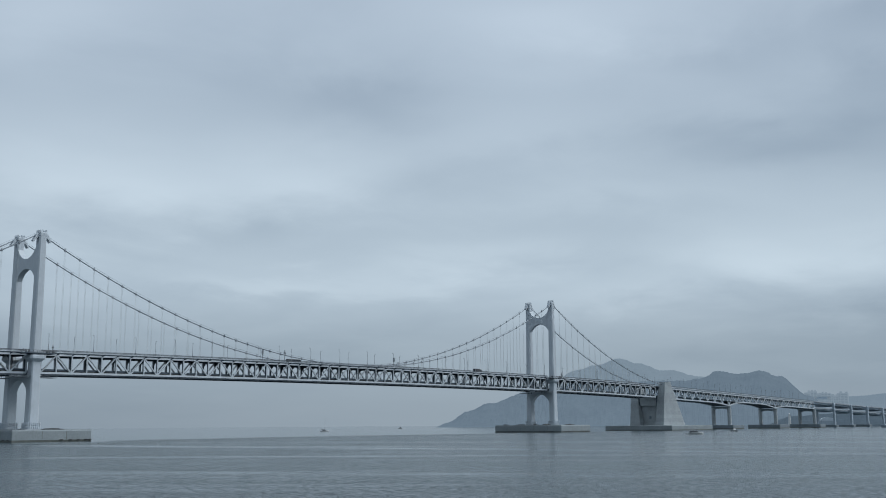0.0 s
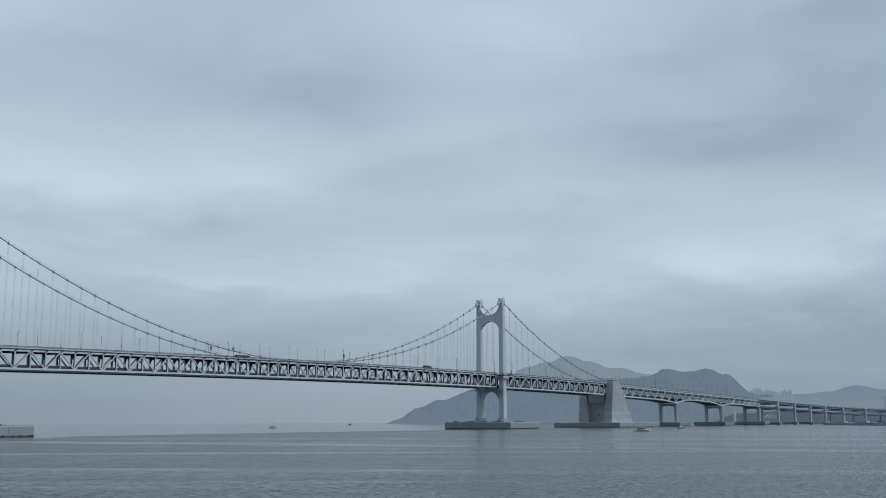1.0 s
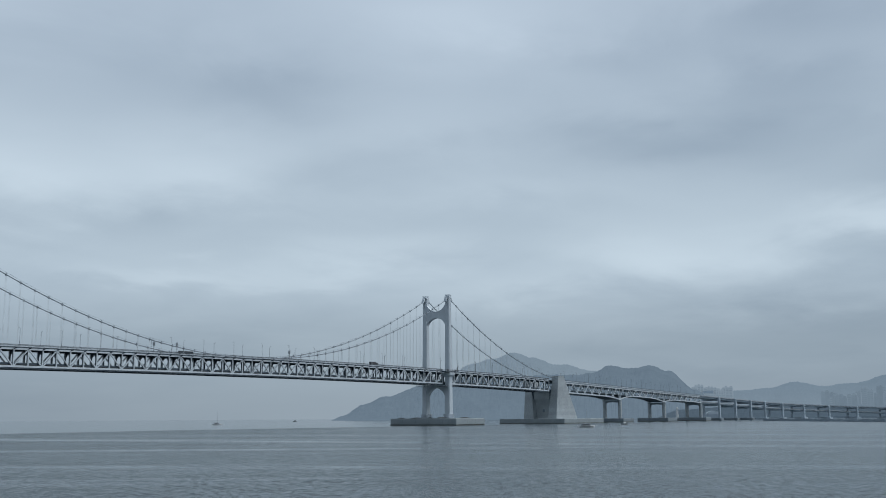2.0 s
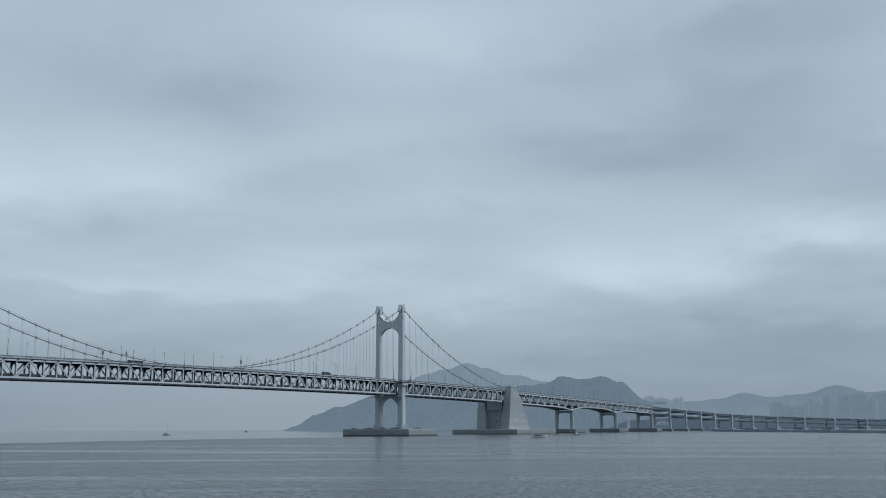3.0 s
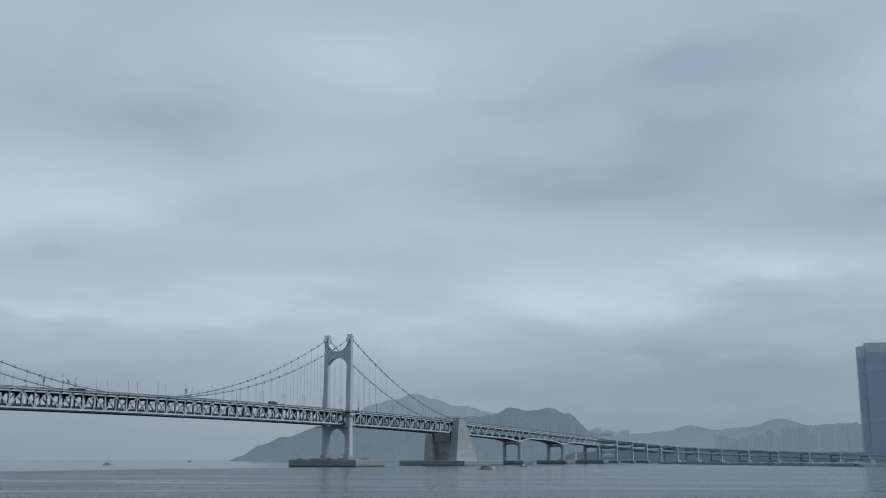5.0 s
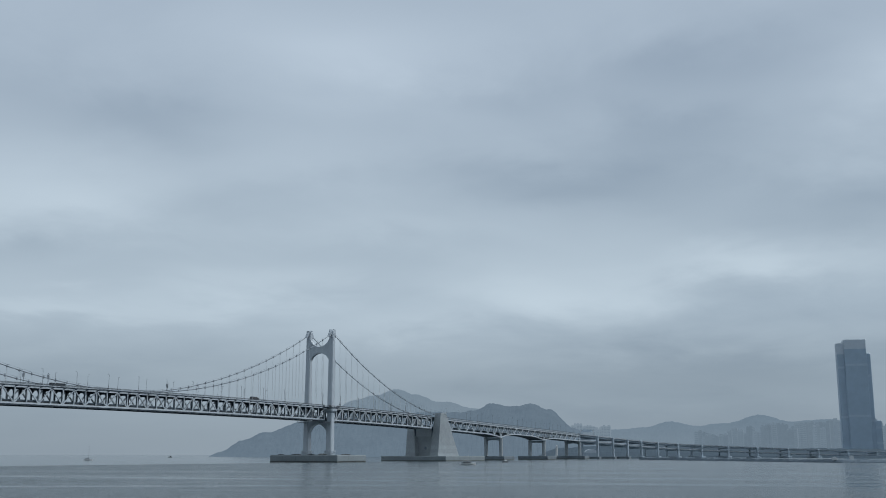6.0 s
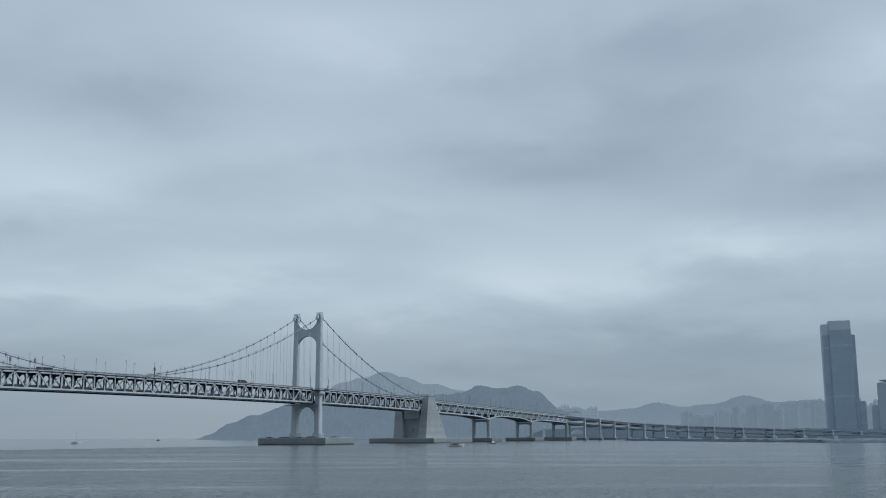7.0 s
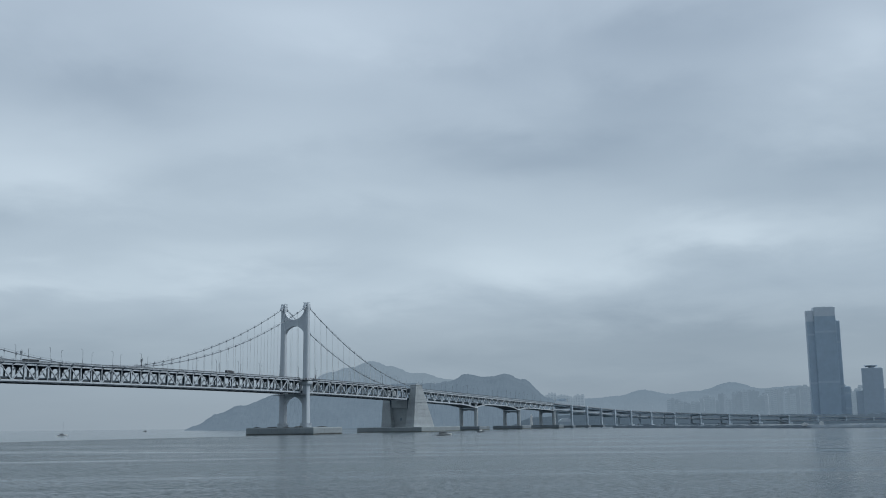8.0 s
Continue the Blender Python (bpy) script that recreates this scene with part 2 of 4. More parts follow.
def sea_material():
    m = bpy.data.materials.new("sea_water")
    m.use_nodes = True
    t = m.node_tree
    bsdf = t.nodes["Principled BSDF"]
    geo = t.nodes.new("ShaderNodeNewGeometry")

    def field(scale, stretch, detail, fractal=0.6, colour=False):
        turn = t.nodes.new("ShaderNodeMapping")
        turn.inputs["Rotation"].default_value = (0, 0, radians(58))
        t.links.new(geo.outputs["Position"], turn.inputs["Vector"])
        mp = t.nodes.new("ShaderNodeMapping")
        mp.inputs["Scale"].default_value = (stretch, 1, 1)
        t.links.new(turn.outputs[0], mp.inputs["Vector"])
        n = t.nodes.new("ShaderNodeTexNoise")
        n.inputs["Scale"].default_value, n.inputs["Detail"].default_value = scale, detail
        n.inputs["Roughness"].default_value = fractal
        t.links.new(mp.outputs[0], n.inputs["Vector"])
        return n.outputs["Color" if colour else "Fac"]

    ripple = field(3.2, 1.0, 3.0, 0.6, True)
    chop = field(1.4, 0.7, 4.0, 0.62, True)
    gust = field(0.05, 0.55, 7.0, 0.72)
    slick = field(0.0075, 0.4, 6.0)
    streak = field(0.03, 0.10, 5.0)

    def math_node(op, a, b=0.0, c=0.0):
        n = t.nodes.new("ShaderNodeMath")
        n.operation = op
        for i, v in enumerate((a, b, c)):
            if isinstance(v, (int, float)):
                n.inputs[i].default_value = v
            else:
                t.links.new(v, n.inputs[i])
        return n.outputs[0]

    def rescale(v, a0, a1, b0, b1):
        n = t.nodes.new("ShaderNodeMapRange")
        n.inputs["From Min"].default_value, n.inputs["From Max"].default_value = a0, a1
        n.inputs["To Min"].default_value, n.inputs["To Max"].default_value = b0, b1
        t.links.new(v, n.inputs["Value"])
        return n.outputs[0]

    sep = t.nodes.new("ShaderNodeSeparateXYZ")
    t.links.new(geo.outputs["Position"], sep.inputs[0])
    # a current line runs along the bridge: wind-ruffled water on the shore side, calm water beyond it
    line = math_node("ADD", math_node("MULTIPLY_ADD", sep.outputs["X"], 0.12, sep.outputs["Y"]), math_node("MULTIPLY", math_node("SUBTRACT", slick, 0.5), 150.0))
    line = math_node("ADD", line, rescale(sep.outputs["X"], -140.0, 170.0, 125.0, 0.0))
    ruffled = rescale(line, 0.0, 12.0, 1.0, 0.0)
    patches = rescale(math_node("MULTIPLY_ADD", gust, 0.7, math_node("MULTIPLY_ADD", streak, 0.7, math_node("MULTIPLY", slick, 0.45))), 0.76, 1.06, 0.48, 1.12)
    # the wind eases along the shore
    along = math_node("MULTIPLY_ADD", sep.outputs["X"], 0.77, math_node("MULTIPLY", sep.outputs["Y"], -0.64))
    ease = rescale(along, 90.0, 440.0, 1.4, 0.56)
    wind = math_node("MULTIPLY", math_node("MULTIPLY", math_node("MULTIPLY_ADD", ruffled, 0.94, 0.06), patches), ease)

    # long calm streaks
    wind = math_node("MULTIPLY", wind, rescale(streak, 0.555, 0.64, 1.0, 0.42))

    # foam-smooth slicks drawn out along the tide: (x at y = -400, slant, half width, calm)
    sway = math_node("MULTIPLY", math_node("SUBTRACT", slick, 0.5), 70.0)
    broken = rescale(gust, 0.40, 0.52, 0.35, 1.0)
    south = math_node("ADD", sep.outputs["Y"], 400.0)
    for x_at, slant, half, calm in ((-34.0, -0.12, 10.0, 0.96), (-92.0, -0.75, 8.0, 0.92), (8.0, -0.3, 14.0, 0.7), (-205.0, -0.6, 8.0, 0.8), (110.0, -0.35, 26.0, 0.6)):
        off = math_node("DIVIDE", math_node("SUBTRACT", math_node("ADD", sep.outputs["X"], sway), math_node("MULTIPLY_ADD", south, slant, x_at)), half)
        band = math_node("MULTIPLY", math_node("EXPONENT", math_node("MULTIPLY", math_node("MULTIPLY", off, off), -1.0)), broken)
        wind = math_node("MULTIPLY", wind, math_node("MULTIPLY_ADD", band, -calm, 1.0))
    # the water is roughest just inside the current line
    edge = math_node("DIVIDE", math_node("ADD", line, 22.0), 28.0)
    wind = math_node("MULTIPLY", wind, math_node("MULTIPLY_ADD", math_node("EXPONENT", math_node("MULTIPLY", math_node("MULTIPLY", edge, edge), -1.0)), 1.4, 1.0))

    def vec(op, a, b=None, scale=None):
        n = t.nodes.new("ShaderNodeVectorMath")
        n.operation = op
        t.links.new(a, n.inputs[0])
        if b is not None:
            if isinstance(b, tuple):
                n.inputs[1].default_value = b
            else:
                t.links.new(b, n.inputs[1])
        if scale is not None:
            t.links.new(scale, n.inputs["Scale"])
        return n.outputs[0]

    # wave slopes: wide chop and short ripple, stronger where the wind is
    slope = vec("ADD", vec("MULTIPLY", vec("SUBTRACT", chop, (0.5, 0.5, 0.5)), (3.7, 3.7, 0.0)), vec("MULTIPLY", vec("SUBTRACT", ripple, (0.5, 0.5, 0.5)), (3.2, 3.2, 0.0)))
    normal = vec("NORMALIZE", vec("ADD", vec("SCALE", slope, scale=wind), (0.0, 0.0, 1.0)))
    t.links.new(normal, bsdf.inputs["Normal"])
    ramp = t.nodes.new("ShaderNodeValToRGB")
    ramp.color_ramp.elements[0].position, ramp.color_ramp.elements[0].color = 0.35, (0.028, 0.046, 0.055, 1)
    ramp.color_ramp.elements[1].position, ramp.color_ramp.elements[1].color = 0.65, (0.042, 0.064, 0.074, 1)
    t.links.new(slick, ramp.inputs[0])
    t.links.new(ramp.outputs[0], bsdf.inputs["Base Color"])
    t.links.new(rescale(wind, 0.2, 1.0, 0.12, 0.22), bsdf.inputs["Roughness"])
    bsdf.inputs["IOR"].default_value = 1.333
    return m


SEA = sea_material()

# ---------------------------------------------------------------- mesh helpers


def thing(name, label, category, at=(0, 0, 0), group="", kind=""):
    ob = new(name)
    ob.location = at
    ob.empty_display_size = 2.0
    return tagged(ob, label, category, group, kind)


def mesh_of(name, bm, mat, smooth=False):
    bmesh.ops.recalc_face_normals(bm, faces=bm.faces)
    me = bpy.data.meshes.new(name)
    bm.to_mesh(me)
    bm.free()
    me.materials.append(mat)
    if smooth:
        for p in me.polygons:
            p.use_smooth = True
    return me


def part(name, bm, mat, parent=None, label="", smooth=False):
    ob = new(name, mesh_of(name, bm, mat, smooth))
    ob.parent = parent
    return tagged(ob, label)


def piece(name, me, parent, m):
    ob = new(name, me)
    ob.parent = parent
    ob.matrix_basis = m
    return ob


def ring(bm, pts):
    return [bm.verts.new(p) for p in pts]


def bridge_rings(bm, rings, closed=True):
    """Skin over a row of vertex rings, with both ends capped."""
    for r0, r1 in zip(rings, rings[1:]):
        n = len(r0)
        for i in range(n if closed else n - 1):
            bm.faces.new((r0[i], r0[(i + 1) % n], r1[(i + 1) % n], r1[i]))
    if closed:
        bm.faces.new(rings[0][::-1])
        bm.faces.new(rings[-1])


def box(bm, x0, x1, y0, y1, z0, z1, c=0.0):
    """A block; c cuts its upright edges and its top edge."""
    if c <= 0:
        bridge_rings(bm, [ring(bm, [(x0, y0, z), (x1, y0, z), (x1, y1, z), (x0, y1, z)]) for z in (z0, z1)])
        return

    def oct_ring(z, s):
        a, b, e, g = x0 + s, x1 - s, y0 + s, y1 - s
        return ring(bm, [(a + c, e, z), (b - c, e, z), (b, e + c, z), (b, g - c, z), (b - c, g, z), (a + c, g, z), (a, g - c, z), (a, e + c, z)])

    bridge_rings(bm, [oct_ring(z0, 0), oct_ring(z1 - c, 0), oct_ring(z1, c * 0.8)])


def beam(bm, a, b, w, h, up=(0, 0, 1)):
    """A bar of width w (level) and height h from a to b."""
    a, b = Vector(a), Vector(b)
    d = (b - a).normalized()
    side = d.cross(Vector(up))
    if side.length < 1e-4:
        side = d.cross(Vector((0, 1, 0)))
    side.normalize()
    top = side.cross(d).normalized()
    rings = []
    for p in (a, b):
        rings.append(ring(bm, [p + side * (sx * w / 2) + top * (sz * h / 2) for sx, sz in ((-1, -1), (1, -1), (1, 1), (-1, 1))]))
    bridge_rings(bm, rings)


def bar_run(bm, pts, w, h):
    """One unbroken bar of width w and height h along points that lie in an upright plane."""
    pts = [Vector(p) for p in pts]
    rings = []
    for i, p in enumerate(pts):
        d = pts[min(i + 1, len(pts) - 1)] - pts[max(i - 1, 0)]
        side = Vector((-d.y, d.x, 0)).normalized() * (w / 2)
        rings.append(ring(bm, [p - side - Vector((0, 0, h / 2)), p + side - Vector((0, 0, h / 2)), p + side + Vector((0, 0, h / 2)), p - side + Vector((0, 0, h / 2))]))
    bridge_rings(bm, rings)


def tube(bm, pts, r, n=8):
    """A round bar along points; r is one radius or one for each point."""
    pts = [Vector(p) for p in pts]
    rings = []
    for i, p in enumerate(pts):
        d = (pts[min(i + 1, len(pts) - 1)] - pts[max(i - 1, 0)]).normalized()
        side = d.cross(Vector((0, 0, 1)))
        if side.length < 1e-3:
            side = d.cross(Vector((0, 1, 0)))
        side.normalize()
        top = side.cross(d)
        rr = r[i] if isinstance(r, (list, tuple)) else r
        rings.append(ring(bm, [p + side * (rr * math.cos(k * 2 * math.pi / n)) + top * (rr * math.sin(k * 2 * math.pi / n)) for k in range(n)]))
    bridge_rings(bm, rings)


def plate(bm, outline, axis, t0, t1):
    """An outline (list of pairs) pushed through along x or y from t0 to t1, as strips of quads between its two halves."""
    lo, hi = outline
    rings = []
    for t in (t0, t1):
        def at(p, t=t):
            return (t, p[0], p[1]) if axis == "x" else (p[0], t, p[1])
        rings.append(([bm.verts.new(at(p)) for p in lo], [bm.verts.new(at(p)) for p in hi]))
    (l0, h0), (l1, h1) = rings
    for i in range(len(lo) - 1):
        bm.faces.new((l0[i], l0[i + 1], h0[i + 1], h0[i]))
        bm.faces.new((l1[i], h1[i], h1[i + 1], l1[i + 1]))
        bm.faces.new((l0[i], l1[i], l1[i + 1], l0[i + 1]))
        bm.faces.new((h0[i], h0[i + 1], h1[i + 1], h1[i]))
    for i in (0, -1):
        bm.faces.new((l0[i], h0[i], h1[i], l1[i]))


# ---------------------------------------------------------------- sea
bm = bmesh.new()
N = 40
grid = [[bm.verts.new((-9000 + 18000 * i / N, -9000 + 18000 * j / N, 0)) for j in range(N + 1)] for i in range(N + 1)]
for i in range(N):
    for j in range(N):
        bm.faces.new((grid[i][j], grid[i + 1][j], grid[i + 1][j + 1], grid[i][j + 1]))
tagged(part("water", bm, SEA), "grey rippled sea under an overcast sky", "sea", kind="structure")

# ---------------------------------------------------------------- suspension bridge
PANEL = 9.6
LEG_Y, TRUSS_Y, TOWER_TOP = 12.8, 9.7, 116.6


def rail_z(x):
    """Height of the railing's top along the whole bridge."""
    if x < 0:
        x = 500 - x
    if x <= 500:
        return 52.6 - 1.4 * ((x - 250) / 250) ** 2
    if x <= 700:
        s = x - 500
        return 51.2 - 0.0112 * s - 0.00004 * s * s
    if x <= 1107:
        return 47.36 - 0.0285 * (x - 700)
    return 35.76 - 0.0270 * (x - 1107)


def cable_z(x):
    if x < 0:
        x = 500 - x
    if x <= 500:
        return 50.7 + 0.001049 * (x - 250) ** 2
    s = x - 500
    return 117.4 - 0.585 * s + 0.00117 * s * s


bridge = thing("suspension_bridge", "double-deck suspension bridge with pale grey painted steel truss over the sea", "bridge", kind="")


def small_block(name, wx, wy, h, mat):
    b = bmesh.new()
    box(b, -wx / 2, wx / 2, -wy / 2, wy / 2, 0, h, 0.05)
    return mesh_of(name, b, mat)


RIB = small_block("plinth_rib", 0.3, 0.4, 4.2, TOWER_PAINT)
CROWN_POST = small_block("crown_post", 0.36, 0.34, 1.35, TOWER_PAINT)
FLOODLIGHT = small_block("floodlight", 0.9, 0.7, 1.9, RAIL_DARK)


def tower(x0, rise):
    """A tower; rise is how far its head stands above the common height."""
    top = TOWER_TOP + rise
    t = new("tower")
    t.parent = bridge
    t.location = (x0, 0, 0)
    tagged(t, "pale grey tower with two legs and arched portals")
    portal_walls(t, rise)
    for sy in (-1, 1):
        b = bmesh.new()
        rings = []
        for z, wx, wy in ((8.0, 6.1, 6.0), (30.0, 5.7, 5.6), (52.0, 5.2, 5.2), (85.0, 4.7, 4.9), (112.0, 4.4, 4.6), (top, 4.4, 4.6)):
            a, e, c = wx / 2, wy / 2, 0.7
            rings.append(ring(b, [(a - c, -e, z), (a, -e + c, z), (a, e - c, z), (a - c, e, z), (-a + c, e, z), (-a, e - c, z), (-a, -e + c, z), (-a + c, -e, z)]))
        bridge_rings(b, rings)
        leg = part("leg", b, TOWER_PAINT, t)
        leg.location = (0, sy * LEG_Y, 0)
        # plinth with upright ribs
        b = bmesh.new()
        box(b, -3.5, 3.5, -3.4, 3.4, 6.0, 8.6, 0.7)
        p = part("leg_plinth", b, TOWER_PAINT, t)
        p.location = (0, sy * LEG_Y, 0)
        for k in range(7):
            for s in (-1, 1):
                piece("plinth_rib", RIB, p, pose(-3.4 + k * 1.1, s * 3.5, 6.0))
                piece("plinth_rib", RIB, p, pose(s * 3.6, -3.35 + k * 1.1, 6.0, 0, 0, 90))
        # flared collar under the walkway round the leg
        b = bmesh.new()
        rr = []
        for z, h in ((43.7, 2.55), (45.6, 4.6), (47.2, 4.7), (48.4, 3.6)):
            c = h * 0.22
            rr.append(ring(b, [(h - c, -h, z), (h, -h + c, z), (h, h - c, z), (h - c, h, z), (-h + c, h, z), (-h, h - c, z), (-h, -h + c, z), (-h + c, -h, z)]))
        bridge_rings(b, rr)
        p = part("walkway_collar", b, TOWER_PAINT, t)
        p.location = (0, sy * LEG_Y, 0)
        b = bmesh.new()
        y0, y1 = sorted((sy * (LEG_Y - 1.6), sy * (LEG_Y + 4.9)))
        box(b, -10.5, 10.5, y0, y1, 48.3, 48.85, 0.08)
        for k in range(5):
            box(b, -8.2 + 4.0 * k, -7.9 + 4.0 * k, y0 + 0.2, y1 - 0.2, 48.0, 48.45)
        part("walkway_floor", b, STEEL_DARK, t, "dark steel walkway floor")
        b = bmesh.new()
        edge = sy * (LEG_Y + 4.75)
        for k in range(10):
            x = -10.4 + 20.8 * k / 9
            tube(b, [(x, edge, 48.7), (x, edge, 50.1)], 0.08, 5)
        for z in (49.4, 50.1):
            tube(b, [(-10.4, edge, z), (10.4, edge, z)], 0.12, 5)
            for x in (-10.4, 10.4):
                tube(b, [(x, edge, z), (x, sy * (LEG_Y - 1.5), z)], 0.12, 5)
        part("walkway_railing", b, RAIL_DARK, t)
        # floodlights and a signal mast on the walkway
        for x in (-7.2, -5.6, 5.2, 6.6):
            piece("floodlight", FLOODLIGHT, t, pose(x, edge - sy * 0.9, 48.7))
        b = bmesh.new()
        tube(b, [(8.3, edge - sy * 0.6, 48.7), (8.3, edge - sy * 0.6, 53.6)], [0.3, 0.2], 6)
        box(b, 7.7, 8.9, edge - sy * 0.6 - 0.3, edge - sy * 0.6 + 0.3, 51.6, 52.4, 0.1)
        part("signal_mast", b, RAIL_DARK, t, "dark signal mast")
        # saddle house: cap, sloped cable covers and a crown of posts
        b = bmesh.new()
        box(b, -2.3, 2.3, -2.4, 2.4, top - 1.6, top + 0.5, 0.4)
        for s in (-1, 1):
            plate(b, ([(s * 1.9, top - 2.2), (s * 3.5, top - 3.4), (s * 4.7, top - 5.3)], [(s * 1.9, top + 0.1), (s * 3.7, top - 1.1), (s * 5.6, top - 5.0)]), "y", -1.25, 1.25)
        p = part("saddle_house", b, TOWER_PAINT, t)
        p.location = (0, sy * LEG_Y, 0)
        for k in range(5):
            for s in (-1, 1):
                piece("crown_post", CROWN_POST, p, pose(-1.92 + k * 0.95, s * 2.0, top + 0.4))
                piece("crown_post", CROWN_POST, p, pose(s * 2.0, -1.92 + k * 0.95, top + 0.4, 0, 0, 90))
    # stair tower between the legs, from the bearing ledge to the upper deck
    b = bmesh.new()
    for cx in (-5.4, -3.2):
        for cy in (3.2, 6.8):
            tube(b, [(cx, cy, 37.0), (cx, cy, 49.4)], 0.12, 5)
    for k in range(5):
        z = 37.6 + 2.5 * k
        box(b, -5.5, -3.1, 3.1 if k % 2 else 5.6, 4.4 if k % 2 else 6.9, z, z + 0.15)
        if k < 4:
            beam(b, (-4.3, 4.4 if k % 2 else 5.6, z + 0.1), (-4.3, 5.6 if k % 2 else 4.4, z + 2.5), 1.1, 0.25)
    part("access_stair", b, RAIL_DARK, t, "dark steel access stair")
    # inspection platforms hung under the deck beside the legs
    for sx in (-1, 1):
        for sy in (-1, 1):
            b = bmesh.new()
            x0, x1 = sorted((sx * 3.4, sx * 12.5))
            y0, y1 = sorted((sy * 8.6, sy * 15.2))
            box(b, x0, x1, y0, y1, 35.0, 35.3)
            for x in (x0 + 0.1, (x0 + x1) / 2, x1 - 0.1):
                for y in (y0 + 0.1, y1 - 0.1):
                    box(b, x - 0.07, x + 0.07, y - 0.07, y + 0.07, 35.2, 36.5 if y * sy > 9.5 else 38.4)
            for y in (y0 + 0.1, y1 - 0.1):
                box(b, x0, x1, y - 0.06, y + 0.06, 36.35, 36.5)
            part("inspection_platform", b, RAIL_DARK, t)
    return t


def portal_walls(t, rise):
    """The arched cross walls between the legs: one near the top, one under the deck."""
    ys = [-11.2 + 22.4 * k / 28 for k in range(29)]
    b = bmesh.new()
    lo = [(y, 97.2 + rise * 0.8 - 10.5 * (1 - math.sqrt(max(0.0, 1 - (y / 11.3) ** 2)))) for y in ys]
    hi = [(y, 103.0 + rise + 11.5 * (1 - math.sqrt(max(0.0, 1 - (y / 11.6) ** 2)))) for y in ys]
    plate(b, (lo, hi), "x", -1.7, 1.7)
    part("upper_portal", b, TOWER_PAINT, t)
    b = bmesh.new()
    lo = [(y, 33.9 - 13.5 * (1 - math.sqrt(max(0.0, 1 - (y / 11.25) ** 2)))) for y in ys]
    hi = [(y, 36.1) for y in ys]
    plate(b, (lo, hi), "x", -2.2, 2.2)
    part("lower_portal", b, TOWER_PAINT, t)
    b = bmesh.new()
    box(b, -3.0, 3.0, -15.5, 15.5, 36.1, 36.5, 0.1)
    part("bearing_ledge", b, TOWER_PAINT, t)


tower(0.0, 0.4)
tower(500.0, 1.6)

# truss stations: posts stand half a panel off midspan
main_posts = [250 + PANEL * (k + 0.5) for k in range(-26, 26)]
side_posts = [503.2 + PANEL * 1.02 * k for k in range(20)]
left_posts = [-(p - 500) for p in side_posts][::-1]
TOP_OFF, BOT_OFF = 3.0, 13.3


